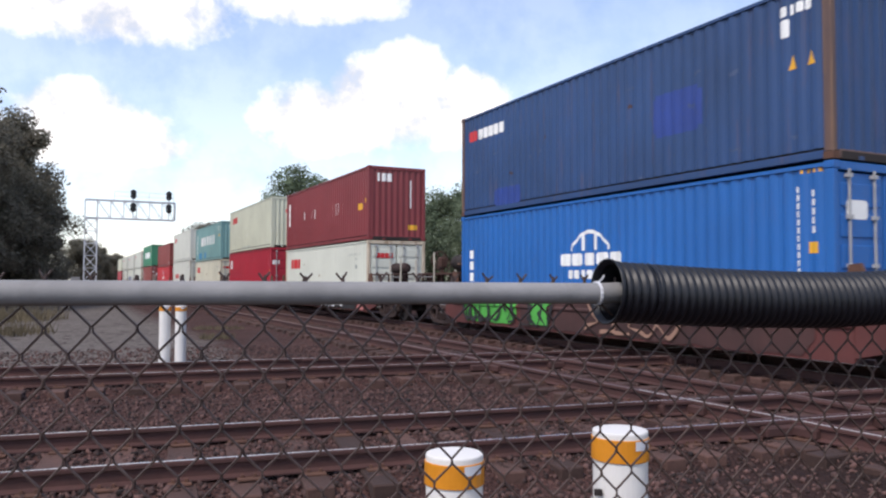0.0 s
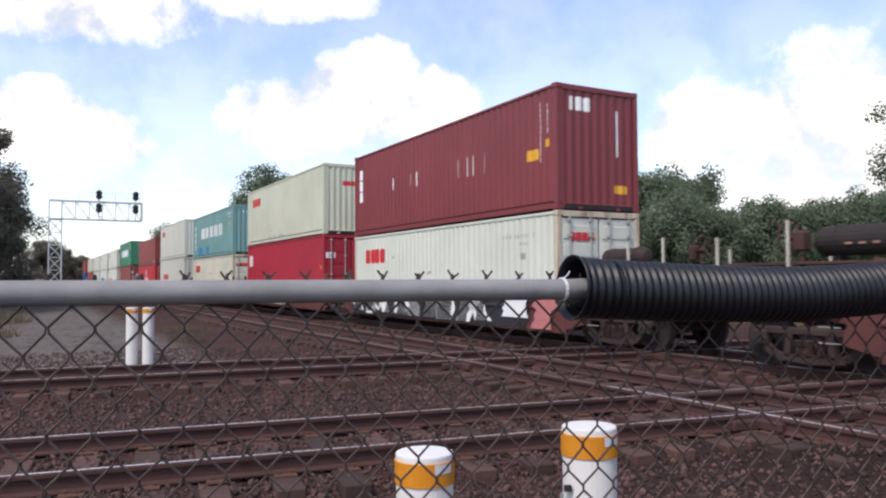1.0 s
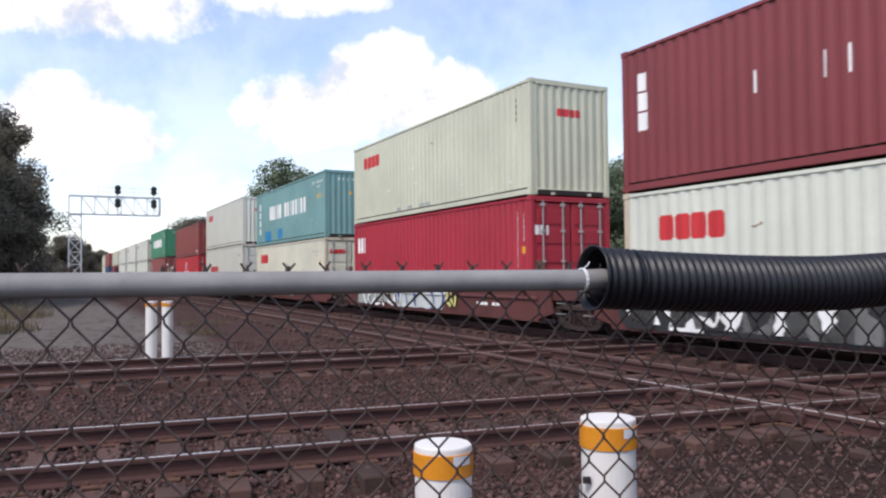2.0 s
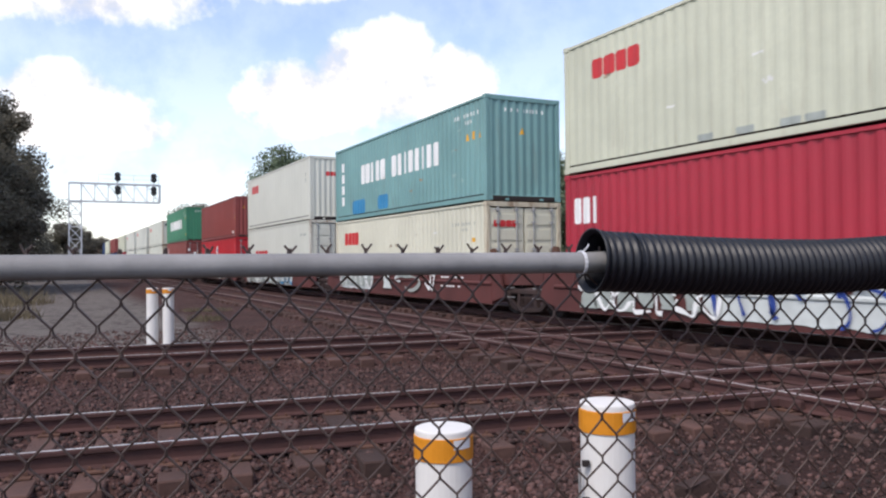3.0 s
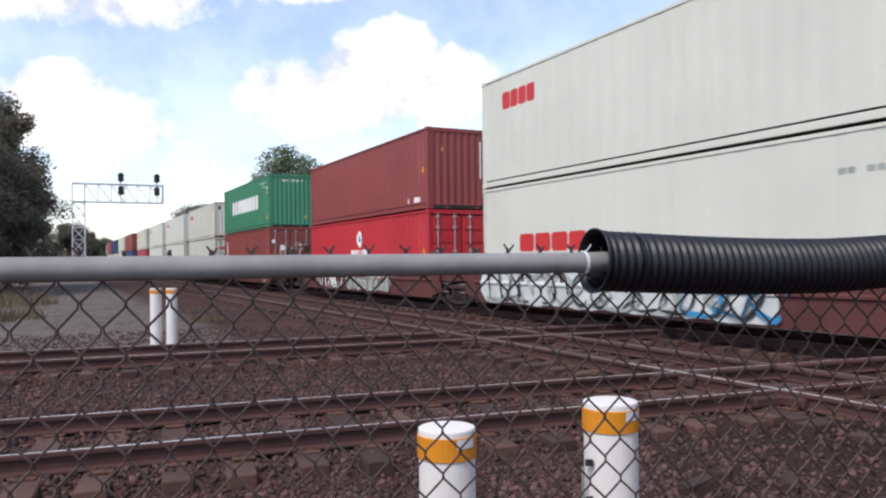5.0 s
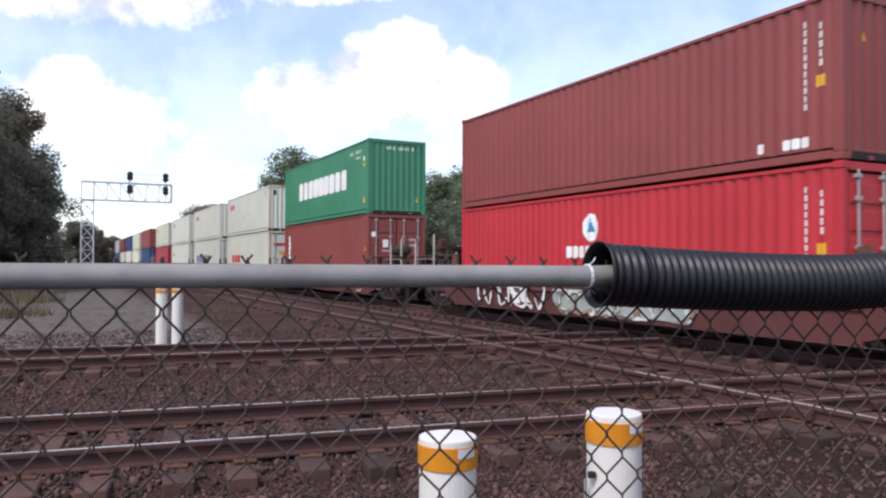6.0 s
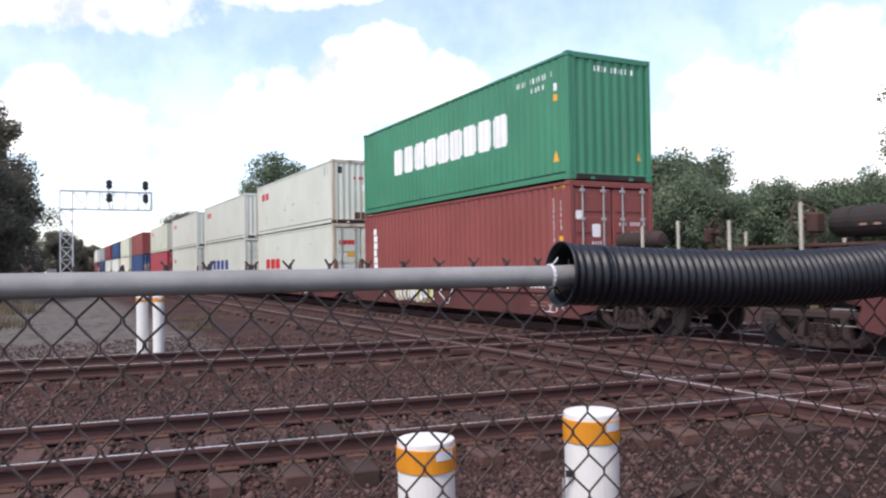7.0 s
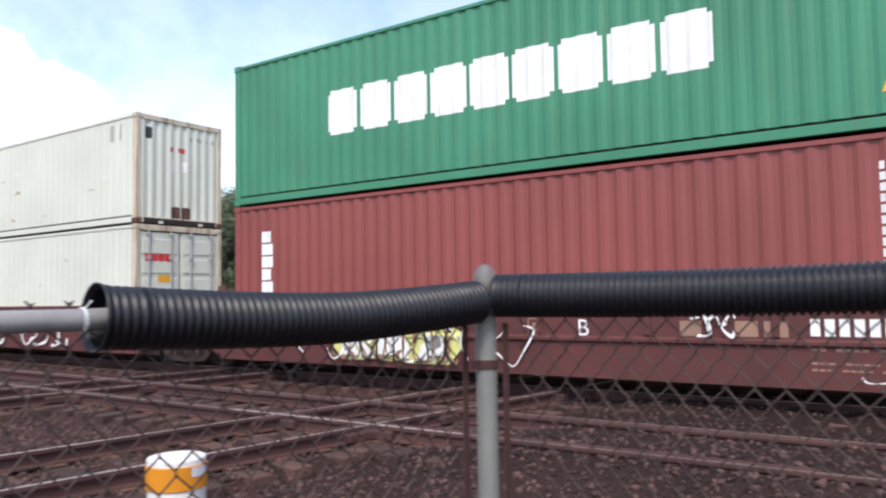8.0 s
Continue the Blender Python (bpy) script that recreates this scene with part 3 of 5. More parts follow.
class Box:
    """One shipping container; x runs from the end that faces forward (0) to the other, +y faces the road side."""

    def __init__(self, name, colour, label, h=2.896, pitch=0.278, depth=0.027, front="plain", rusty=False):
        self.h, self.pitch, self.depth, self.front, self.colour = h, pitch, depth, front, colour
        self.e = thing(name, label, "shipping container", "containers on the train")
        mt, e = PAINTS[colour], self.e
        post = STAINED[colour] if rusty else mt
        # side walls
        z0, z1 = 0.195, h - 0.082
        for side in (1, -1):
            bm = bmesh.new()
            outer = [(x, side * (HALF - 0.024 - wave(x, pitch, depth))) for x in breaks(0.12, LEN - 0.12, pitch)]
            ring = outer + [(LEN - 0.12, side * (HALF - 0.09)), (0.12, side * (HALF - 0.09))]
            lo = [bm.verts.new((x, y, z0)) for x, y in ring]
            hi = [bm.verts.new((x, y, z1)) for x, y in ring]
            n = len(ring)
            for k in range(n):
                bm.faces.new((lo[k], lo[(k + 1) % n], hi[(k + 1) % n], hi[k]))
            w = part("side_wall", bm, mt, e)
            if side == 1:
                self.wall = w
        # bottom and top rails, corner posts, castings, roof, floor
        for side in (1, -1):
            bm = bmesh.new()
            bevel_box(bm, 0.17, LEN - 0.17, side * HALF - 0.06 * (side > 0) , side * HALF + 0.06 * (side < 0), 0.02, 0.152, 0.008)
            part("bottom_rail", bm, mt, e)
            bm = bmesh.new()
            inset = side * 0.008
            bevel_box(bm, 0.17, LEN - 0.17, side * HALF - inset - 0.06 * (side > 0), side * HALF - inset + 0.06 * (side < 0), h - 0.086, h - 0.02, 0.006)
            part("top_rail", bm, mt, e)
            for x in (0.0, LEN - 0.16):
                bm = bmesh.new()
                bevel_box(bm, x + 0.002, x + 0.158, side * HALF - (0.12 if side > 0 else 0.002), side * HALF + (0.12 if side < 0 else -0.002) - (0.002 if side > 0 else 0), 0.118, h - 0.118, 0.012)
                part("corner_post", bm, post, e)
                for z in (0.0, h - 0.118):
                    bm = bmesh.new()
                    bevel_box(bm, x - 0.004, x + 0.174, side * HALF - (0.162 if side > 0 else 0.004), side * HALF + (0.162 if side < 0 else 0.004), z, z + 0.118, 0.01)
                    part("corner_casting", bm, RUST if z == 0 and rusty else post, e)
        bm = bmesh.new()
        bevel_box(bm, 0.1, LEN - 0.1, -HALF + 0.05, HALF - 0.05, h - 0.06, h - 0.02, 0.006)
        for k in range(1, 40):
            box(bm, k * 0.3, k * 0.3 + 0.12, -HALF + 0.12, HALF - 0.12, h - 0.021, h - 0.006)
        part("roof", bm, mt, e)
        bm = bmesh.new()
        box(bm, 0.1, LEN - 0.1, -HALF + 0.07, HALF - 0.07, 0.06, 0.21)
        part("floor", bm, GRIME, e)
        # ends
        for x, sgn, kind in ((0.0, 1, front), (LEN, -1, "plain")):
            bm = bmesh.new()
            if kind == "doors":
                bm.free()
                for y0, y1 in ((0.02, 1.10), (-1.10, -0.02)):
                    bm = bmesh.new()
                    bevel_box(bm, x + sgn * 0.03, x + sgn * 0.07, y0, y1, 0.17, h - 0.17, 0.012)
                    door = part("door", bm, mt, e)
                    for k in range(5):
                        bm = bmesh.new()
                        zz = 0.28 + k * (h - 0.5) / 5
                        bevel_box(bm, x + sgn * 0.012, x + sgn * 0.034, y0 + 0.07, y0 + 1.01, zz, zz + (h - 0.5) / 5 - 0.12, 0.01)
                        part("door_panel", bm, mt, door)
                for y in (0.88, 0.28, -0.28, -0.88):
                    bm = bmesh.new()
                    rod(bm, (x - sgn * 0.02, y, 0.12), (x - sgn * 0.02, y, h - 0.12), 0.019, 8)
                    for zz in (0.2, 0.75, 1.25, 2.0, h - 0.25):
                        box(bm, x - sgn * 0.05, x + sgn * 0.03, y - 0.05, y + 0.05, zz, zz + 0.06)
                    part("lock_rod", bm, LOCKROD, e)
            else:
                ys = breaks(-HALF + 0.1, HALF - 0.1, 0.25)
                ring = [(x + sgn * (0.012 + wave(y, 0.25, 0.030)), y) for y in ys] + [(x + sgn * 0.10, HALF - 0.1), (x + sgn * 0.10, -HALF + 0.1)]
                lo = [bm.verts.new((a, y, 0.15)) for a, y in ring]
                hi = [bm.verts.new((a, y, h - 0.13)) for a, y in ring]
                n = len(ring)
                for k in range(n):
                    bm.faces.new((lo[k], lo[(k + 1) % n], hi[(k + 1) % n], hi[k]))
                part("end_wall", bm, mt, e)
            bm = bmesh.new()
            bevel_box(bm, min(x, x + sgn * 0.12), max(x, x + sgn * 0.12), -HALF + 0.16, HALF - 0.16, 0.015, 0.16, 0.01)
            part("end_rail", bm, post, e)
            bm = bmesh.new()
            bevel_box(bm, min(x, x + sgn * 0.10), max(x, x + sgn * 0.10), -HALF + 0.16, HALF - 0.16, h - 0.14, h - 0.005, 0.01)
            part("end_rail", bm, post, e)
        if front == "plain":
            # no recess is cut; a dark block stands in for its shade
            bm = bmesh.new()
            bevel_box(bm, -0.006, 0.05, -1.02, 1.02, 0.004, 0.140, 0.01)
            part("tunnel_recess", bm, GRIME, e, "dark block standing in for the shade of the recess under the end wall")
            for y in (-0.62, 0.5):
                bm = bmesh.new()
                bevel_box(bm, -0.014, -0.002, y, y + 0.12, 0.01, 0.075, 0.004)
                part("recess_bracket", bm, mt, e)

    def piece(self, bm, x0, x1, z0, z1):
        """A rectangle of paint that follows the pressed side wall."""
        if z1 <= z0 or x1 <= x0:
            return
        xs = breaks(x0, x1, self.pitch)
        col = [(bm.verts.new((x, HALF - 0.021 - wave(x, self.pitch, self.depth), z0)),
                bm.verts.new((x, HALF - 0.021 - wave(x, self.pitch, self.depth), z1))) for x in xs]
        for a, b in zip(col, col[1:]):
            bm.faces.new((a[0], b[0], b[1], a[1]))

    def piece_end(self, bm, u0, u1, z0, z1):
        y0, y1 = HALF - u1, HALF - u0
        deep = self.front != "doors"
        ys = breaks(y0, y1, 0.25) if deep else [y0, y1]
        col = [(bm.verts.new(((0.009 + wave(y, 0.25, 0.030)) if deep else 0.008, y, z0)),
                bm.verts.new(((0.009 + wave(y, 0.25, 0.030)) if deep else 0.008, y, z1))) for y in ys]
        for a, b in zip(col, col[1:]):
            bm.faces.new((a[0], b[0], b[1], a[1]))

    def shape(self, put, bm, kind, a, b, z0, z1):
        """One plain sign: full block, ring, open bracket or pair of bars, from a to b."""
        w, h = b - a, z1 - z0
        if kind == "d":
            k = 11
            for i in range(k):
                f = abs(i - (k - 1) / 2) / (k / 2)
                put(bm, a + w * i / k, a + w * (i + 1) / k, z0, z1 - h * 0.96 * f)
        elif kind == "e":
            # a block with a slot across it
            put(bm, a, b, z0, z0 + h * 0.42)
            put(bm, a, b, z1 - h * 0.42, z1)
        elif kind == "i":
            put(bm, a + w * 0.25, b - w * 0.25, z0, z1)
        else:
            c = min(w, h) * 0.1
            put(bm, a, a + c, z0 + c, z1 - c)
            put(bm, a + c, b - c, z0, z1)
            put(bm, b - c, b, z0 + c, z1 - c)

    def mark(self, ink, x_left, x_right, z0, z1, kinds, gap=0.18, name="marking"):
        """A row of signs that reads from the far end (greater x) towards x = 0."""
        n = len(kinds)
        w = (x_left - x_right) / (n + gap * (n - 1))
        for k, kind in enumerate(kinds):
            hi = x_left - k * w * (1 + gap)
            if kind != " ":
                bm = bmesh.new()
                self.shape(self.piece, bm, kind, hi - w, hi, z0, z1)
                part(name, bm, INK[ink], self.wall)

    def column(self, ink, x, w, z_top, z_low, n, gap=0.35, name="marking"):
        h = (z_top - z_low) / (n + gap * (n - 1))
        for k in range(n):
            z = z_top - k * h * (1 + gap)
            bm = bmesh.new()
            self.piece(bm, x - w * (0.5 if k % 3 else 0.35), x + w * 0.5, z - h, z)
            part(name, bm, INK[ink], self.wall)

    def mark_end(self, ink, u0, u1, z0, z1, kinds, gap=0.2, name="end_marking"):
        n = len(kinds)
        w = (u1 - u0) / (n + gap * (n - 1))
        for k, kind in enumerate(kinds):
            lo = u0 + k * w * (1 + gap)
            if kind != " ":
                bm = bmesh.new()
                self.shape(self.piece_end, bm, kind, lo, lo + w, z0, z1)
                part(name, bm, INK[ink], self.e)

    def scuffs(self, n, seed, inks=("patch", "stain", "stain", "grey")):
        """Scrapes, touched-up spots and brown stains on the road side."""
        rng = random.Random(seed)
        for k in range(n):
            bm = bmesh.new()
            x, z = rng.uniform(0.5, 11.4), rng.uniform(0.2, self.h - 0.7)
            w, h = rng.uniform(0.05, 0.28), rng.uniform(0.03, 0.10)
            for i in range(4):
                d = rng.uniform(-0.03, 0.03)
                self.piece(bm, x + w * i / 4, x + w * (i + 1) / 4, z + d, z + d + h * rng.uniform(0.5, 1.0))
            part("scrape", bm, INK[rng.choice(inks)], self.wall)

    def hazard(self):
        """Slanting yellow bars at the top of the forward corner."""
        for k in range(4):
            bm = bmesh.new()
            self.piece(bm, 0.22 + k * 0.11, 0.27 + k * 0.11, self.h - 0.15, self.h - 0.075)
            part("hazard_bar", bm, INK["yellow"], self.wall)
        return self

    def codes(self, ink="white"):
        """Small number plates and warning signs near the forward end."""
        self.column(ink, 0.66, 0.07, self.h - 0.35, self.h - 1.75, 11, name="code_bar")
        self.column(ink, 0.38, 0.07, self.h - 0.42, self.h - 1.10, 5, name="code_bar")
        bm = bmesh.new()
        self.piece(bm, 0.30, 0.48, self.h - 1.42, self.h - 1.24)
        part("warning_sign", bm, INK["yellow"], self.wall)
        return self


FLOOR = 0.575       # height of a lower container's underside
LIFT = 0.02
TRAIN = []          # thing, distance along the line at the clip's start, height


def stack(s0, lower, upper):
    TRAIN.append((lower.e, s0, TRAIN_LAT, FLOOR))
    TRAIN.append((upper.e, s0, TRAIN_LAT, FLOOR + lower.h + LIFT))


LOW = 2.591
GAP5, CAR = 15.6, 19.85
START = [7.725, 27.697, 43.276, 59.005, 74.739, 90.386, 110.259, 125.891, 141.076, 156.50, 172.05, 192.0, 207.6, 223.2, 238.8, 254.4, 274.3]


def load_train():
    def T(colour, text, **k):
        return Box("shipping_container", colour, text, **k)

    # unit 0
    a = T("blue", "bright blue steel shipping container with white shipping marks", front="doors").codes().hazard()
    a.mark("white", 7.2, 5.0, 1.38, 1.66, "bbbbb")
    a.mark("white", 6.9, 5.3, 1.08, 1.28, "bbibbib")
    bm = bmesh.new()
    for k in range(-24, 25):
        x = 6.1 + k * 0.029
        top = 2.18 - (k / 28.0) ** 2 * 0.5
        a.piece(bm, x - 0.0145, x + 0.0145, top - 0.085, top)
        if abs(k) in (7, 8, 9, 22, 23, 24):
            a.piece(bm, x - 0.0145, x + 0.0145, 1.72, top - 0.088)
    part("emblem", bm, INK["white"], a.wall)
    a.column("white", 11.6, 0.2, 1.9, 0.7, 4)
    a.mark_end("white", 0.3, 0.8, 2.0, 2.3, "b")
    b = T("navy", "weathered dark blue steel shipping container with a rusty corner post", rusty=True)
    b.mark("white", 11.25, 9.8, 2.13, 2.42, "bbbbb")
    b.mark("red", 11.75, 11.32, 2.13, 2.42, "b")
    b.scuffs(16, 31, ("soot", "faded", "faded"))
    b.mark("blue", 10.3, 9.0, 0.15, 0.62, "b", name="paint_patch")
    b.mark("blue", 4.0, 2.7, 0.95, 1.8, "b", name="paint_patch")
    b.mark("white", 0.95, 0.35, 2.45, 2.62, "bibb")
    b.mark("white", 0.95, 0.78, 2.1, 2.4, "b")
    b.mark("yellow", 0.8, 0.3, 1.55, 1.78, "d d")
    stack(START[0], a, b)
    # unit 1
    a = T("white", "white steel shipping container with red shipping marks", h=LOW, front="doors", depth=0.020, pitch=0.278, rusty=True)
    a.mark("grey", 2.3, 0.95, 2.02, 2.12, "iiii iiiiii i", gap=0.3)
    a.mark("grey", 1.6, 1.2, 1.84, 1.93, "iiii", gap=0.3)
    a.mark("grey", 1.55, 1.32, 1.5, 1.66, "b")
    a.mark("red", 11.2, 9.6, 1.6, 2.08, "bbbb", gap=0.07)
    a.scuffs(8, 34, ("patch", "stain"))
    a.mark_end("red", 0.34, 1.06, 1.9, 2.1, "bbbb", gap=0.07)
    b = T("maroon", "maroon steel shipping container with white leasing marks")
    b.codes()
    b.column("white", 11.6, 0.28, 2.35, 1.2, 3, 0.12)
    b.mark("yellow", 1.25, 0.75, 1.22, 1.48, "b")
    b.mark_end("white", 0.34, 0.99, 2.3, 2.62, "ibb")
    b.mark_end("yellow", 1.68, 2.1, 0.42, 0.62, "b")
    b.mark_end("white", 1.78, 1.84, 1.3, 2.4, "b")
    for x in (8.9, 7.6, 7.2, 4.6, 4.1, 3.8, 3.2):
        b.mark("white", x, x - 0.04, 1.1 + 0.03 * x, 1.75, "b", name="scrape")
    stack(START[1], a, b)
    # unit 2
    a = T("crimson", "crimson steel shipping container with white leasing marks", front="doors").codes()
    a.mark("white", 11.9, 11.05, 1.78, 2.36, "bbi")
    a.mark_end("white", 0.11, 0.55, 1.93, 2.17, "bbi")
    b = T("cream", "cream steel shipping container with small red marks", depth=0.015, pitch=0.278)
    b.mark("red", 11.2, 9.7, 1.98, 2.4, "bbbb", gap=0.07)
    b.mark_end("red", 0.84, 1.56, 2.0, 2.2, "bbbb", gap=0.07)
    b.column("black", 0.66, 0.07, 2.5, 1.9, 4, name="code_bar")
    b.mark("grey", 8.2, 5.6, 0.2, 0.32, "b b bb", name="scrape")
    b.scuffs(9, 33, ("stain", "patch"))
    stack(START[2], a, b)
    # unit 3
    a = T("offwhite", "off-white steel shipping container with red marks and rusty edges", h=LOW, front="doors", depth=0.019, rusty=True)
    a.mark("red", 11.2, 9.7, 1.62, 2.1, "bbbb", gap=0.07)
    a.mark_end("red", 0.22, 0.99, 1.9, 2.08, "bbbb", gap=0.07)
    a.mark("grey", 2.0, 0.7, 1.98, 2.07, "iiii iiiiii i", gap=0.3)
    a.mark("grey", 1.5, 1.1, 1.82, 1.9, "iiii", gap=0.3)
    a.mark("yellow", 0.86, 0.7, 1.5, 1.62, "b")
    a.scuffs(8, 35, ("stain", "patch"))
    b = T("teal", "faded teal steel shipping container with large white block marks", rusty=False)
    b.mark("white", 9.4, 7.1, 1.28, 2.0, "bbibb", gap=0.22)
    b.mark("white", 6.45, 2.9, 1.28, 2.0, "bbibbibb", gap=0.22)
    b.column("white", 11.4, 0.34, 2.3, 0.6, 4, 0.3)
    b.scuffs(16, 32, ("bleached", "bleached", "stain"))
    b.mark("sky", 10.3, 9.05, 0.2, 0.72, "b", name="paint_patch")
    b.mark("sky", 7.75, 6.85, 0.24, 0.74, "b", name="paint_patch")
    b.mark("white", 1.9, 0.45, 2.42, 2.53, "iiii iiiiii i", gap=0.3)
    b.mark("white", 1.2, 0.8, 2.22, 2.32, "iiii", gap=0.3)
    b.mark("yellow", 1.15, 0.3, 1.75, 1.98, "d b d")
    b.mark_end("white", 0.6, 1.9, 2.46, 2.56, "i i i iiiii i", gap=0.3)
    b.mark_end("yellow", 1.1, 1.25, 1.85, 2.05, "d")
    stack(START[3], a, b)
    # unit 4
    a = T("pale", "pale grey refrigerated shipping container with white doors", front="doors", depth=0.006, pitch=0.6, rusty=True)
    a.mark("red", 10.4, 7.7, 1.18, 1.62, "bbbb", gap=0.07)
    a.mark("grey", 1.6, 0.7, 2.2, 2.3, "bb bbb")
    b = T("pale", "pale grey steel shipping container with small red marks", depth=0.008, pitch=0.5)
    b.mark("red", 11.15, 9.65, 1.98, 2.42, "bbbb", gap=0.07)
    b.mark_end("red", 0.78, 1.53, 2.0, 2.2, "bbbb", gap=0.07)
    b.column("grey", 0.7, 0.12, 2.2, 1.75, 2)
    stack(START[4], a, b)
    # unit 5
    a = T("scarlet", "scarlet steel shipping container with a white round emblem", h=LOW, front="doors").codes()
    a.mark("white", 7.05, 5.2, 1.15, 1.42, "bbbbiibb")
    bm = bmesh.new()
    mark = bmesh.new()
    for k in range(-6, 7):
        x, r = 6.14 + k * 0.042, math.sqrt(1 - (k / 6.6) ** 2) * 0.31
        if abs(k) > 3:
            a.piece(bm, x - 0.021, x + 0.021, 1.82 - r, 1.82 + r)
        else:
            tip = 2.02 - abs(k) * 0.085
            a.piece(bm, x - 0.021, x + 0.021, 1.82 - r, 1.72)
            a.piece(mark, x - 0.021, x + 0.021, 1.72, tip)
            a.piece(bm, x - 0.021, x + 0.021, tip, 1.82 + r)
    part("emblem_mark", mark, INK["sky"], a.wall)
    part("emblem", bm, INK["white"], a.wall)
    b = T("brick", "plain brick-red steel shipping container", h=LOW).codes()
    b.mark("white", 1.6, 0.6, 0.25, 0.42, "b  bbb")
    b.mark_end("yellow", 0.5, 0.6, 1.85, 2.0, "d")
    b.mark_end("white", 1.9, 1.95, 1.0, 2.2, "b")
    stack(START[5], a, b)
    # unit 6
    a = T("oxide", "oxide-red steel shipping container with white leasing marks", front="doors").codes().hazard()
    a.column("white", 11.25, 0.3, 2.35, 0.9, 6, 0.15)
    a.mark_end("white", 0.16, 0.36, 2.02, 2.22, "b")
    a.mark_end("white", 0.62, 0.86, 1.62, 1.92, "b")
    a.mark_end("white", 0.60, 0.90, 1.45, 1.52, "iiii", gap=0.3)
    a.mark_end("white", 1.40, 2.2, 1.88, 1.97, "iii iiii i", gap=0.3)
    a.mark_end("white", 1.75, 2.0, 1.66, 1.75, "iii", gap=0.3)
    b = T("green", "green steel shipping container with large white block marks", depth=0.022)
    b.mark("white", 9.6, 2.55, 1.12, 1.95, "bbbbbbbbb", gap=0.10)
    b.mark("white", 2.15, 0.6, 2.43, 2.56, "iiii iiiiii i", gap=0.3)
    b.mark("white", 1.5, 0.95, 2.21, 2.32, "iiii", gap=0.3)
    b.mark("white", 0.56, 0.46, 2.08, 2.26, "b")
    b.mark("yellow", 0.58, 0.44, 1.85, 2.0, "b")
    b.mark("yellow", 0.62, 0.42, 0.45, 0.7, "d")
    b.mark_end("white", 0.76, 1.92, 2.50, 2.63, "iiii iiiii i", gap=0.3)
    b.mark_end("yellow", 2.0, 2.12, 0.5, 0.7, "d")
    stack(START[6], a, b)
    # units 7 to 10: pale boxes, then red below
    for k, (up, low, up_h) in enumerate((("white", "white", LOW), ("pale", "white", LOW), ("pale", "pale", LOW), ("cream", "crimson", LOW))):
        a = T(low, "white steel shipping container with coloured marks" if low != "crimson" else "crimson steel shipping container low in its well car",
              front="doors", depth=0.008, pitch=0.278, rusty=(k == 0), h=2.81)
        if k == 0:
            a.mark("red", 10.5, 7.9, 1.0, 1.5, "bbb")
            a.mark_end("red", 0.25, 0.95, 1.95, 2.12, "bbbb", gap=0.07)
            a.mark_end("yellow", 0.6, 0.95, 1.45, 1.62, "b")
        elif k == 1:
            a.mark("blue", 10.6, 4.6, 1.0, 1.6, "bbbbb", gap=0.4)
            a.scuffs(7, 9)
        elif k == 2:
            a.mark("red", 11.2, 10.2, 1.6, 1.9, "bb")
        b = T(up, "white steel shipping container with rust along its forward edge" if k == 0 else "pale steel shipping container on top of the stack",
              h=up_h, depth=0.008, pitch=0.278, rusty=(k == 0))
        b.mark("red", 11.2, 9.9, 1.75, 2.1, "bb" if k else "bb")
        if k == 0:
            b.mark_end("white", 0.95, 1.4, 1.32, 1.58, "i b")
            b.mark_end("red", 0.92, 1.35, 1.78, 1.90, "b bb")
            b.mark_end("black", 0.25, 0.42, 2.02, 2.30, "b")
            b.mark_end("grey", 1.5, 2.2, 2.12, 2.22, "b bb b b")
            b.mark("grey", 1.1, 0.6, 2.0, 2.4, "b i")
            b.scuffs(14, 7)
            a.scuffs(9, 8)
            b.mark_end("rust", 0.95, 1.5, 0.12, 0.45, "bb", name="rust_patch")
        stack(START[7 + k], a, b)
    # units 11 to 16, far down the line
    for k, (up, low) in enumerate((("brick", "navy"), ("cream", "offwhite"), ("navy", "pale"), ("maroon", "pale"), ("grey", "navy"), ("pale", "maroon"))):
        stack(START[11 + k], T(low, "steel shipping container far down the train", front="doors"), T(up, "steel shipping container far down the train", h=LOW))


load_train()


# ---- well cars ----
WHEEL_R = 0.44


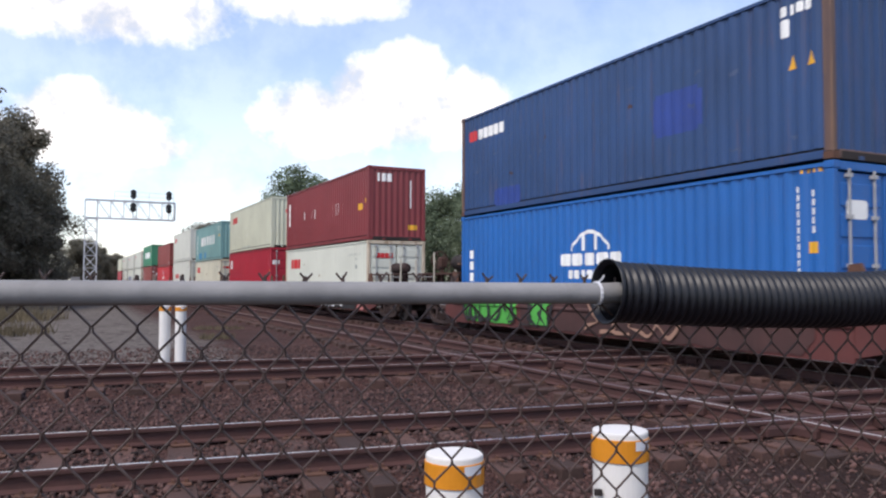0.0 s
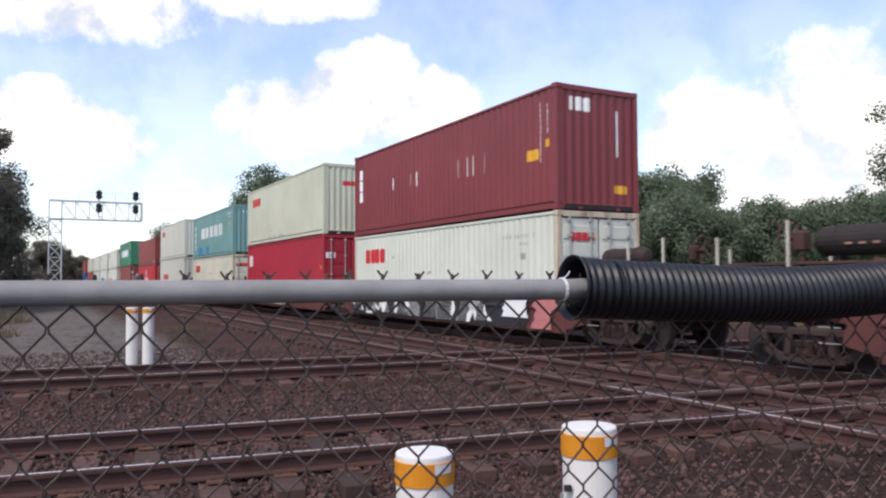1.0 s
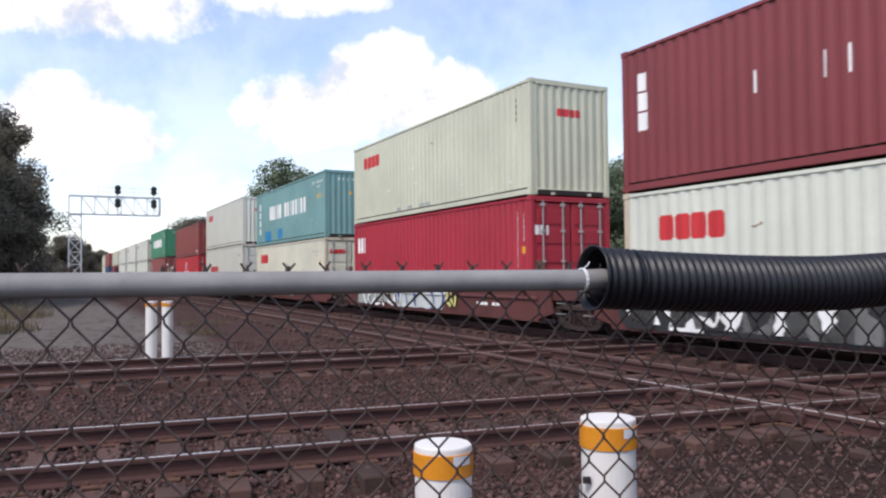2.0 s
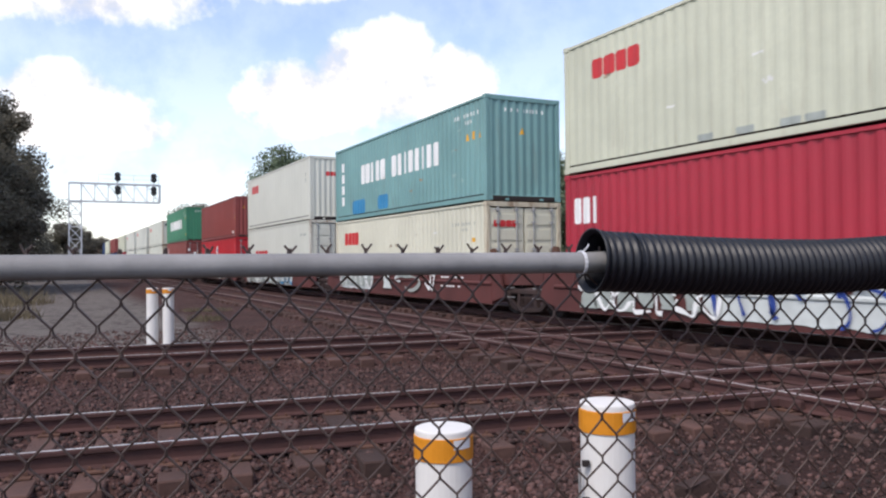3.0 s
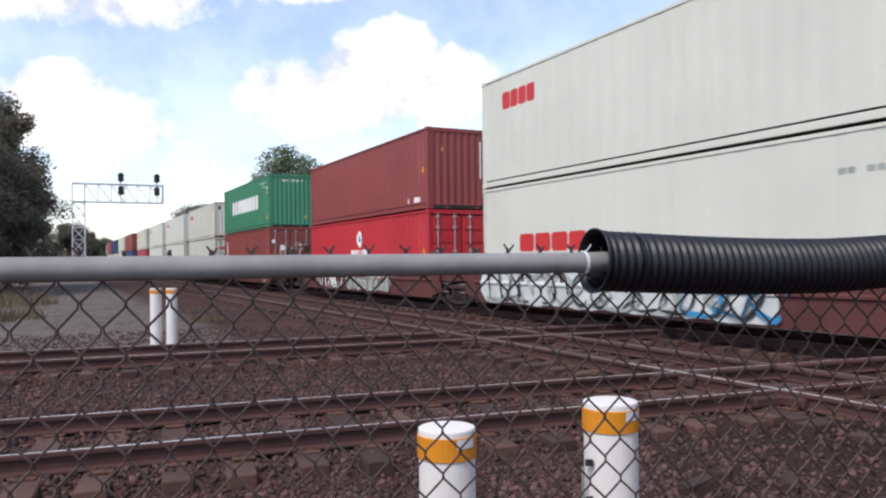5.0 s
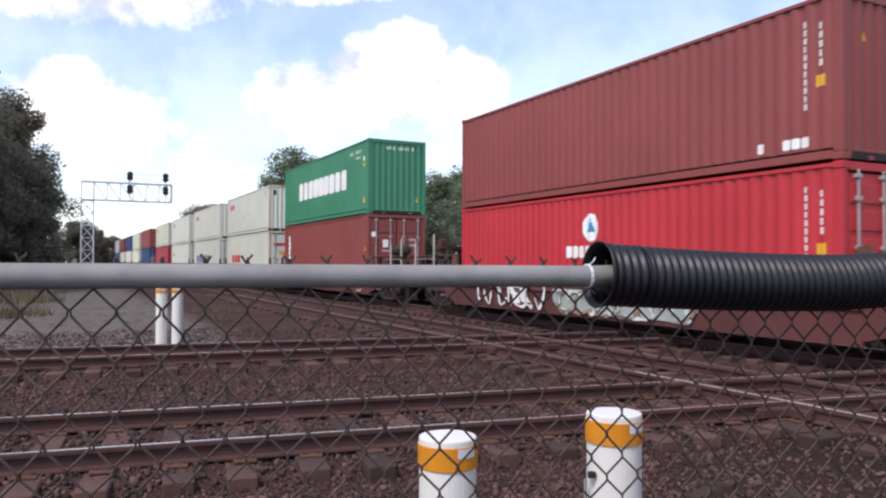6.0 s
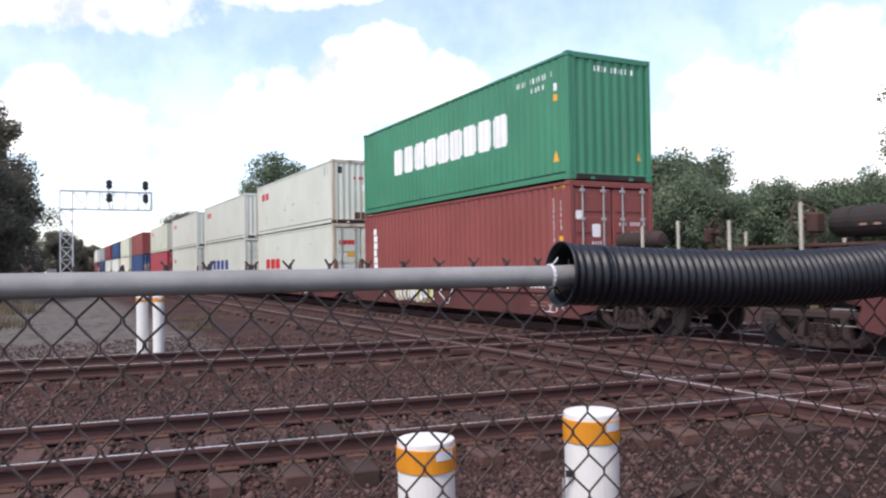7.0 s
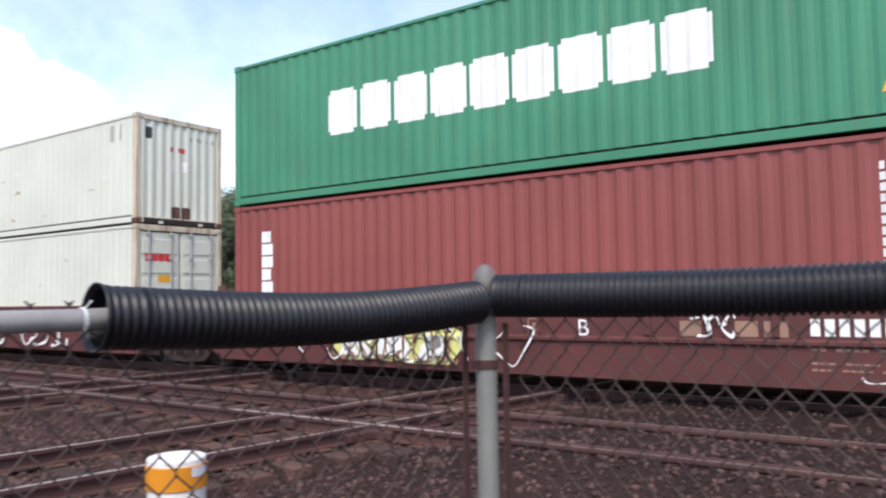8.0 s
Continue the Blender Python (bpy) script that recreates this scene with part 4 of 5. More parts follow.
def make_truck(parent, x, m=None):
    """A four-wheel truck; its wheelsets turn."""
    bm = bmesh.new()
    z = RAIL_TOP + WHEEL_R
    for side in (-1, 1):
        y = side * 1.0
        # open cast side frame: top chord, sloping legs, bottom chord, spring pack, bearing ends
        bevel_box(bm, -1.12, 1.12, y - 0.06, y + 0.06, z + 0.10, z + 0.22, 0.02)
        for q in (-1, 1):
            for (x0, z0), (x1, z1) in (((1.10, z + 0.14), (0.62, z - 0.24)), ((0.62, z - 0.24), (0.0, z - 0.29)), ((0.34, z + 0.14), (0.40, z - 0.24))):
                d = Vector((x1 - x0, 0, z1 - z0))
                nrm = Vector((-d.z, 0, d.x)).normalized() * 0.055
                pts = [Vector((x0, 0, z0)) + nrm, Vector((x0, 0, z0)) - nrm, Vector((x1, 0, z1)) - nrm, Vector((x1, 0, z1)) + nrm]
                f0 = [bm.verts.new((q * p.x, y - 0.055, p.z)) for p in pts]
                f1 = [bm.verts.new((q * p.x, y + 0.055, p.z)) for p in pts]
                for k in range(4):
                    bm.faces.new((f0[k], f0[(k + 1) % 4], f1[(k + 1) % 4], f1[k]))
                bm.faces.new(f0[::-1])
                bm.faces.new(f1)
            bevel_box(bm, q * 0.9 - 0.15, q * 0.9 + 0.15, y - 0.09, y + 0.09, z - 0.10, z + 0.16, 0.03)
        for px in (-0.19, 0.0, 0.19):
            for k in range(6):
                lathe(bm, [(0.055, 0.0), (0.075, 0.012), (0.055, 0.024)], 8, pose(px, y + side * 0.03, z - 0.20 + k * 0.04))
    bevel_box(bm, -0.22, 0.22, -1.0, 1.0, z - 0.1, z + 0.25, 0.03)
    bevel_box(bm, -0.36, 0.36, -0.36, 0.36, z + 0.24, z + 0.40, 0.03)
    t = part("truck", bm, TRUCKIRON, parent, "rusty cast steel truck frame")
    t.matrix_basis = pose(x, 0, 0)
    for px in (-0.9, 0.9):
        bm = bmesh.new()
        turn = pose(0, 0, 0, 90)
        for side in (-1, 1):
            lathe(bm, [(0.10, -0.08), (0.18, -0.06), (0.33, -0.03), (0.36, -0.06), (WHEEL_R, -0.06), (WHEEL_R + 0.028, 0.045),
                       (WHEEL_R + 0.028, 0.06), (0.36, 0.06), (0.32, 0.02), (0.17, 0.05), (0.10, 0.08)], 20,
                  pose(0, side * 0.745, 0) @ pose(0, 0, 0, 90 * side))
        rod(bm, (0, -1.05, 0), (0, 1.05, 0), 0.085, 10)
        for side in (-1, 1):
            for k in range(3):
                a = k * math.tau / 3
                box(bm, 0.05 * math.cos(a) - 0.02, 0.05 * math.cos(a) + 0.02, side * 1.15 - 0.02, side * 1.15 + 0.02,
                    0.05 * math.sin(a) - 0.02, 0.05 * math.sin(a) + 0.02)
            rod(bm, (0, side * 1.04, 0), (0, side * 1.14, 0), 0.10, 10)
        w = part("wheelset", bm, GRIME, t)
        w.matrix_basis = pose(px, 0, z)
    return t


def make_well(paint_of):
    """One unit: a deep well for a 40-foot box between two end decks; x = 0 at the box's forward end."""
    e = thing("well_car", "brown-red steel well car with graffiti carrying stacked containers", "railway car", "well cars of the train")
    for side in (1, -1):
        bm = bmesh.new()
        y = side * 1.29
        out = [(y + side * 0.02, 1.42), (y + side * 0.02, 1.50), (y - side * 0.10, 1.50), (y - side * 0.10, 0.42), (y - side * 0.02, 0.40),
               (y + side * 0.0, 0.40), (y + side * 0.004, 0.90), (y + side * 0.045, 0.93), (y + side * 0.045, 0.97), (y + side * 0.0, 1.0), (y + side * 0.0, 1.40)]
        extrude_x(bm, out, -0.35, LEN + 0.35)
        part("side_sill", bm, paint_of, e)
        for x in [0.25 + k * 1.65 for k in range(8)]:
            bm = bmesh.new()
            bevel_box(bm, x - 0.05, x + 0.05, y + side * 0.012 - 0.012, y + side * 0.012 + 0.02, 1.02, 1.40, 0.006)
            part("rib", bm, paint_of, e)
    bm = bmesh.new()
    for x in (0.1, 3.2, 6.1, 9.1, LEN - 0.4):
        box(bm, x, x + 0.3, -1.22, 1.22, 0.42, FLOOR)
    part("cross_bearer", bm, GRIME, e)
    for x, s in ((-0.2, -1), (LEN + 0.2, 1)):
        bm = bmesh.new()
        # raised end deck that narrows to the articulation over the truck
        lo, hi = 0.62, 1.28
        pts = [(x, -1.30), (x, 1.30), (x + s * 0.85, 1.10), (x + s * 1.45, 0.55), (x + s * 1.45, -0.55), (x + s * 0.85, -1.10)]
        a = [bm.verts.new((px, py, 0.92)) for px, py in pts]
        b = [bm.verts.new((px, py, hi)) for px, py in pts]
        n = len(pts)
        for k in range(n):
            bm.faces.new((a[k], a[(k + 1) % n], b[(k + 1) % n], b[k]))
        bm.faces.new(a[::-1])
        bm.faces.new(b)
        box(bm, min(x, x + s * 0.12), max(x, x + s * 0.12), -1.27, 1.27, 0.46, 1.5)
        part("end_deck", bm, paint_of, e)
        for side in (1, -1):
            bm = bmesh.new()
            v = [(x - s * 0.1, 1.49), (x + s * 0.55, 1.26), (x + s * 0.75, 0.62), (x - s * 0.1, 0.42)]
            a = [bm.verts.new((px, side * 1.285, pz)) for px, pz in v]
            b = [bm.verts.new((px, side * 1.235, pz)) for px, pz in v]
            for k in range(4):
                bm.faces.new((a[k], a[(k + 1) % 4], b[(k + 1) % 4], b[k]))
            bm.faces.new(a)
            bm.faces.new(b[::-1])
            part("end_gusset", bm, paint_of, e)
            bm = bmesh.new()
            out = [(x - s * 0.02, 1.48), (x + s * 0.06, 1.86), (x + s * 0.24, 1.88), (x + s * 0.40, 1.50)]
            a = [bm.verts.new((px, side * 1.27, pz)) for px, pz in out]
            b = [bm.verts.new((px, side * 1.20, pz)) for px, pz in out]
            for k in range(4):
                bm.faces.new((a[k], a[(k + 1) % 4], b[(k + 1) % 4], b[k]))
            bm.faces.new(a)
            bm.faces.new(b[::-1])
            part("container_guide", bm, RUST, e)
            # ladder rungs under the deck
            for z in (0.62, 0.86):
                bm = bmesh.new()
                rod(bm, (x + s * 0.80, side * 1.22, z), (x + s * 1.16, side * 1.22, z), 0.013, 6)
                part("grab_iron", bm, GALV, e)
        bm = bmesh.new()
        lathe(bm, [(0.05, 0.0), (0.12, 0.01), (0.12, 0.30), (0.09, 0.33), (0.05, 0.345)], 10, pose(x + s * 0.3, -0.9, 1.275))
        part("brake_cylinder", bm, GRIME, e)
        bm = bmesh.new()
        lathe(bm, [(0.03, -0.44), (0.085, -0.40), (0.09, -0.36), (0.09, 0.36), (0.085, 0.40), (0.03, 0.44)], 10, pose(x + s * 0.9, 0.7, 1.365, 0, 90))
        part("air_reservoir", bm, GRIME, e)
        bm = bmesh.new()
        bevel_box(bm, min(x + s * 0.7, x + s * 1.0), max(x + s * 0.7, x + s * 1.0), -0.6, -0.2, 1.275, 1.55, 0.03)
        part("valve_box", bm, GRIME, e)
    return e


def end_gear(e, s):
    """What stands on the outer deck of a car: posts, air tank, brake wheel, coupler. s = -1 forward, 1 rear."""
    x = -0.2 if s < 0 else LEN + 0.2
    bm = bmesh.new()
    box(bm, min(x + s * 1.4, x + s * 3.1), max(x + s * 1.4, x + s * 3.1), -1.1, 1.1, 1.10, 1.24)
    box(bm, min(x + s * 1.4, x + s * 3.1), max(x + s * 1.4, x + s * 3.1), -0.3, 0.3, 0.85, 1.12)
    box(bm, min(x + s * 3.0, x + s * 3.12), max(x + s * 3.0, x + s * 3.12), -1.35, 1.35, 0.95, 1.3)
    part("end_platform", bm, CARPAINT, e)
    bm = bmesh.new()
    rod(bm, (x + s * 3.1, 0, 0.98), (x + s * 3.75, 0, 0.98), 0.10, 8)
    bevel_box(bm, min(x + s * 3.55, x + s * 3.85), max(x + s * 3.55, x + s * 3.85), -0.16, 0.16, 0.80, 1.15, 0.04)
    part("coupler", bm, RUST, e)
    posts = ((2.1, 1.22, 2.30), (3.05, 1.22, 2.36), (2.5, -1.2, 2.2)) if s < 0 else ((3.05, 1.22, 2.30), (1.65, 1.22, 2.50), (2.6, -1.2, 2.25))
    for dx, y, h in posts:
        bm = bmesh.new()
        bevel_box(bm, x + s * dx - 0.022, x + s * dx + 0.022, y - 0.022, y + 0.022, 1.24, h, 0.006)
        part("handrail_post", bm, PALEPOST, e, "pale steel handrail post")
    bm = bmesh.new()
    rod(bm, (x + s * 1.65, 1.22, 1.72), (x + s * 3.05, 1.22, 1.72), 0.018, 6)
    part("handrail", bm, GALV, e)
    for y in (-1.18, 0.62):
        bm = bmesh.new()
        bevel_box(bm, min(x + s * 0.1, x + s * 3.0), max(x + s * 0.1, x + s * 3.0), y, y + 0.55, 1.80, 1.85, 0.008)
        for k in range(4):
            q = x + s * (0.3 + 0.85 * k)
            box(bm, q - 0.03, q + 0.03, y + 0.24, y + 0.30, 1.22, 1.81)
        part("running_board", bm, DARKRUST, e, "rusty steel running board on short posts")
    tx, th, tr, tz, ty = (1.2, 0.62, 0.19, 2.06, 0.45) if s < 0 else (0.80, 0.80, 0.24, 2.18, 0.45)
    bm = bmesh.new()
    lathe(bm, [(0.02, -th - 0.05), (tr * 0.7, -th - 0.03), (tr * 0.94, -th + 0.04), (tr, -th + 0.12), (tr, th - 0.12), (tr * 0.94, th - 0.04), (tr * 0.7, th + 0.03), (0.02, th + 0.05)],
          20, pose(x + s * tx, ty, tz, 0, 90))
    for q in (-0.6, 0.6):
        lathe(bm, [(tr + 0.002, -0.03), (tr + 0.012, -0.028), (tr + 0.012, 0.028), (tr + 0.002, 0.03)], 20, pose(x + s * tx + q * th, ty, tz, 0, 90))
        box(bm, x + s * tx + q * th - 0.05, x + s * tx + q * th + 0.05, ty - 0.1, ty + 0.1, 1.24, tz - tr + 0.03)
    tank = part("air_tank", bm, TRUCKIRON if s < 0 else GRIME, e, "dark round air tank on the end deck", smooth=False)
    if s > 0:
        bm = bmesh.new()
        for k in range(3):
            a0 = x + tx - 0.3 + k * 0.22
            box(bm, a0, a0 + 0.11, ty + tr * 0.97, ty + tr + 0.004, tz - 0.07, tz - 0.035)
        part("stencil", bm, INK["tan"], tank)
    bm = bmesh.new()
    wx, wy, wz = (x - 2.0, -0.95, 2.2) if s < 0 else (x + 1.8, 0.95, 2.24)
    ring = [Vector((wx, wy + 0.29 * math.cos(k * math.tau / 22), wz + 0.29 * math.sin(k * math.tau / 22))) for k in range(23)]
    for p, q in zip(ring, ring[1:]):
        rod(bm, p, q, 0.020, 6)
    for k in range(5):
        rod(bm, (wx - s * 0.05, wy, wz), ring[int(k * 22 / 5)], 0.022, 5)
    lathe(bm, [(0.001, -0.08), (0.06, -0.07), (0.06, 0.05), (0.001, 0.06)], 10, pose(wx, wy, wz, 0, 90))
    bevel_box(bm, wx - s * 0.2 - 0.1, wx - s * 0.2 + 0.1, wy - 0.12, wy + 0.12, wz - 0.22, wz + 0.10, 0.03)
    rod(bm, (wx - s * 0.2, wy, 1.24), (wx - s * 0.2, wy, wz - 0.3), 0.05, 8)
    part("brake_wheel", bm, DARKRUST, e, "rusty spoked brake wheel with its gear box")


WELLS = []


def build_wells():
    base = make_well(CARPAINT)
    make_truck(base, -1.65)
    for k, s0 in enumerate(START):
        w = base if k == 0 else copy_thing(base, Matrix())
        WELLS.append(w)
        TRAIN.append((w, s0, TRAIN_LAT, 0.0))
    # outer ends of the five-unit cars
    for k in (1, 6, 11, 16):
        end_gear(WELLS[k], -1)
        end_gear(WELLS[k - 1], 1)
        make_truck(WELLS[k - 1], LEN + 1.65)


build_wells()


def spray(well, ink, x0, x1, z0, z1, n, seed, slant=0.25, name="graffiti"):
    """A strip of sprayed signs on the road side of a well car."""
    rng = random.Random(seed)
    y = 1.343
    w = (x1 - x0) / n
    for k in range(n):
        bm = bmesh.new()
        a, b = x0 + k * w, x0 + (k + rng.uniform(0.55, 0.98)) * w
        lo, hi = z0 + rng.uniform(0, 0.12), z1 - rng.uniform(0, 0.15)
        sl = slant * rng.uniform(-1, 1)
        steps = 7
        left, right = [], []
        for i in range(steps + 1):
            f = i / steps
            bulge = 0.10 * w * math.sin(f * math.pi * rng.choice((1, 2)) + k)
            left.append((a + sl * f + bulge, lo + (hi - lo) * f))
            right.append((b + sl * f - bulge + rng.uniform(-0.03, 0.03), lo + (hi - lo) * f))
        lv = [bm.verts.new((px, y, pz)) for px, pz in left]
        rv = [bm.verts.new((px, y, pz)) for px, pz in right]
        for i in range(steps):
            bm.faces.new((lv[i], rv[i], rv[i + 1], lv[i + 1]))
        part(name, bm, INK[ink], well)


def outline(well, ink, x0, x1, z0, z1, n, seed, r=0.035, name="graffiti_line"):
    """Loose sprayed strokes."""
    rng = random.Random(seed)
    y = 1.347
    for k in range(n):
        bm = bmesh.new()
        cx, cz = x0 + (x1 - x0) * (k + 0.5) / n, (z0 + z1) / 2
        w, h = (x1 - x0) / n * 0.55, (z1 - z0) * 0.48
        a0, a1 = rng.uniform(0, 6), rng.uniform(2.5, 5.5)
        prev = None
        for i in range(27):
            a = a0 + a1 * i / 26
            p = Vector((cx + w * math.cos(a) * (1 + 0.3 * math.sin(2 * a + a0)), 0, cz + h * math.sin(a + 0.5 * math.sin(a * 1.5 + k))))
            tng = Vector((-math.sin(a), 0, math.cos(a)))
            nrm = Vector((tng.z, 0, -tng.x)) * r * (0.8 + 0.35 * math.sin(i * 0.45 + k))
            v = [bm.verts.new((q.x, y, q.z)) for q in (p + nrm, p - nrm)]
            if prev:
                bm.faces.new((prev[0], prev[1], v[1], v[0]))
            prev = v
        part(name, bm, INK[ink], well)


def stencil(well, ink, x_left, x_right, z0, z1, kinds, gap=0.25):
    n = len(kinds)
    w = (x_left - x_right) / (n + gap * (n - 1))
    for k, c in enumerate(kinds):
        if c == " ":
            continue
        bm = bmesh.new()
        hi = x_left - k * w * (1 + gap)
        box(bm, hi - w, hi, 1.293, 1.296, z0, z1)
        part("stencil", bm, INK[ink], well)


def ground_coat(well, ink, x0, x1, z0, z1, seed, name="graffiti_ground"):
    """One large sprayed field with a loose edge, under the signs."""
    rng = random.Random(seed)
    bm = bmesh.new()
    n = max(6, int((x1 - x0) / 0.25))
    lo, hi = [], []
    for k in range(n + 1):
        x = x0 + (x1 - x0) * k / n
        e = 0.25 if k in (0, n) else 0.0
        lo.append((x, z0 + e + rng.uniform(0, 0.05)))
        hi.append((x, z1 - e - rng.uniform(0, 0.07)))
    rows = []
    for (x, a), (_, b) in zip(lo, hi):
        # follow the step in the side plate
        rows.append([bm.verts.new((x, 1.2965 + (0.012 if z < 0.9 else 0.0), z)) for z in (a, min(b, 0.895))] +
                    [bm.verts.new((x, 1.3395, z)) for z in (0.93, 0.97)] + [bm.verts.new((x, 1.2935, z)) for z in (1.003, max(b, 1.01))])
    for p, q in zip(rows, rows[1:]):
        for k in range(5):
            bm.faces.new((p[k], q[k], q[k + 1], p[k + 1]))
    return part(name, bm, INK[ink], well)


def decorate():
    W = WELLS
    ground_coat(W[0], "green", 9.0, 11.9, 0.46, 1.34, 1)
    outline(W[0], "black", 9.1, 11.8, 0.5, 1.28, 6, 2, 0.055)
    outline(W[0], "black", 9.3, 11.6, 0.55, 1.2, 4, 66, 0.04)
    spray(W[0], "green", 7.5, 8.6, 0.50, 1.3, 1, 63)
    outline(W[0], "black", 7.4, 8.8, 0.5, 1.2, 3, 64, 0.045)
    ground_coat(W[0], "soot", 0.3, 8.8, 0.42, 1.38, 70)
    outline(W[0], "tan", 3.2, 6.4, 0.5, 1.2, 5, 3, 0.04)
    spray(W[0], "patch", 1.6, 3.0, 0.75, 1.15, 3, 71, 0.3)
    ground_coat(W[1], "black", 1.0, 12.3, 0.42, 1.40, 4)
    spray(W[1], "white", 2.6, 12.0, 0.46, 1.34, 9, 5, 0.75)
    spray(W[1], "black", 2.9, 12.2, 0.44, 1.36, 10, 55, 0.3)
    outline(W[1], "patch", 9.2, 10.0, 0.62, 1.2, 2, 6, 0.06)
    spray(W[1], "white", 1.0, 2.2, 0.62, 1.25, 1, 56, 0.1)
    spray(W[1], "pink", 0.1, 1.3, 0.44, 1.3, 1, 7)
    spray(W[2], "grey", 8.0, 11.6, 0.5, 1.25, 6, 8, 0.4)
    ground_coat(W[2], "ice", 4.4, 8.0, 0.48, 1.2, 9)
    outline(W[2], "blue", 4.6, 7.8, 0.5, 1.15, 5, 57, 0.05)
    outline(W[2], "white", 7.5, 11.5, 0.5, 1.25, 7, 10, 0.05)
    outline(W[2], "lemon", 3.7, 4.3, 0.65, 1.15, 2, 58, 0.06)
    stencil(W[2], "white", 2.8, 1.4, 1.12, 1.16, "bbbb bbb")
    stencil(W[2], "white", 2.6, 1.4, 0.72, 0.80, "bbb bb")
    ground_coat(W[3], "ice", 8.0, 11.4, 0.52, 1.3, 11)
    spray(W[3], "grey", 8.2, 11.2, 0.6, 1.22, 6, 12)
    outline(W[3], "white", 8.0, 11.4, 0.55, 1.28, 6, 59, 0.04)
    spray(W[3], "ice", 6.2, 7.3, 0.55, 1.3, 1, 13)
    outline(W[3], "ice", 3.9, 5.8, 0.55, 1.3, 1, 15, 0.09)
    outline(W[3], "grey", 4.2, 5.5, 0.6, 1.1, 1, 67, 0.07)
    outline(W[3], "white", 3.0, 3.5, 0.7, 1.2, 2, 60, 0.06)
    stencil(W[3], "white", 2.6, 1.2, 1.06, 1.10, "bbb bb b")
    stencil(W[3], "white", 2.6, 1.4, 0.80, 0.84, "bbbbb b")
    ground_coat(W[4], "ice", 2.6, 12.2, 0.42, 1.38, 16)
    outline(W[4], "black", 3.0, 11.8, 0.5, 1.25, 12, 18, 0.035)
    outline(W[4], "grey", 3.0, 11.8, 0.5, 1.25, 9, 61, 0.07)
    outline(W[4], "sky", 2.4, 4.6, 0.5, 1.25, 3, 19, 0.05)
    ground_coat(W[5], "grey", 2.8, 7.4, 0.46, 1.0, 22)
    outline(W[5], "ice", 3.0, 7.2, 0.48, 0.98, 8, 23, 0.05)
    outline(W[5], "tan", 3.0, 7.2, 0.48, 0.98, 6, 72, 0.04)
    spray(W[5], "patch", 8.3, 9.2, 0.55, 1.1, 2, 20, 0.5)
    outline(W[5], "patch", 7.8, 11.0, 0.5, 1.2, 8, 21, 0.045)
    ground_coat(W[6], "lemon", 6.6, 9.4, 0.48, 1.2, 24)
    spray(W[6], "patch", 6.8, 9.2, 0.52, 1.08, 6, 68, 0.3)
    outline(W[6], "tan", 6.6, 9.3, 0.52, 1.12, 9, 69, 0.03)
    outline(W[6], "white", 5.4, 10.3, 0.5, 1.2, 8, 25, 0.018)
    outline(W[6], "black", 6.6, 9.4, 0.5, 1.15, 8, 26, 0.022)
    outline(W[6], "white", -0.1, 0.9, 0.50, 0.70, 4, 62, 0.011)
    for k, (x1, x0) in enumerate(((1.50, 1.39), (1.34, 1.23), (1.18, 1.07), (1.02, 0.91), (0.86, 0.75), (0.70, 0.59))):
        stencil(W[6], "white", x1, x0, 1.04, 1.25, "b")
    stencil(W[6], "tan", 3.1, 1.75, 1.02, 1.22, "b bb")
    stencil(W[6], "tan", 1.5, 0.7, 0.86, 0.895, "bb bbbb b")
    stencil(W[6], "tan", 1.5, 0.5, 0.70, 0.725, "bbb bbbb bb")
    stencil(W[6], "tan", 1.5, 0.6, 0.62, 0.645, "bbb bbbb bb")
    outline(W[6], "white", 2.35, 2.9, 1.02, 1.3, 3, 27, 0.025)
    bm = bmesh.new()
    for dx, dz, w, h in ((0, 0, 0.26, 0.02), (0, 0.23, 0.26, 0.02), (0, 0, 0.02, 0.25), (0.24, 0, 0.02, 0.25), (0.08, 0.06, 0.10, 0.12)):
        box(bm, 5.15 + dx, 5.15 + dx + w, 1.293, 1.296, 1.0 + dz, 1.0 + dz + h)
    part("stencil", bm, INK["tan"], W[6])
    # the one letter that stands alone on the side
    cu = bpy.data.curves.new("letter", "FONT")
    cu.body, cu.size, cu.extrude = "B", 0.34, 0.001
    tmp = new("letter_source", cu)
    me = bpy.data.meshes.new_from_object(tmp)
    bpy.data.objects.remove(tmp)
    me.materials.append(INK["white"])
    letter = new("letter", me)
    letter.parent = W[6]
    letter.matrix_basis = pose(4.60, 1.2955, 1.0, 90, 0, 180)
    outline(W[7], "white", 2.0, 7.0, 0.5, 1.2, 9, 28, 0.04)
    for k in (8, 9, 10):
        outline(W[k], "white", 2.0, 9.0, 0.5, 1.2, 8, 30 + k, 0.05)


decorate()

# ---- fence ----
FENCE_AT, FENCE_TURN = Vector((0.263, 1.285, 0)), radians(17.5)
F_ALONG = Vector((math.cos(FENCE_TURN), math.sin(FENCE_TURN), 0))
F_IN = Vector((-math.sin(FENCE_TURN), math.cos(FENCE_TURN), 0))
CORNER = FENCE_AT + F_ALONG * 0.955
SECOND = Vector((0.46, -0.725, 0)).normalized()
PIPE_Z, PIPE_R = 1.580, 0.0175


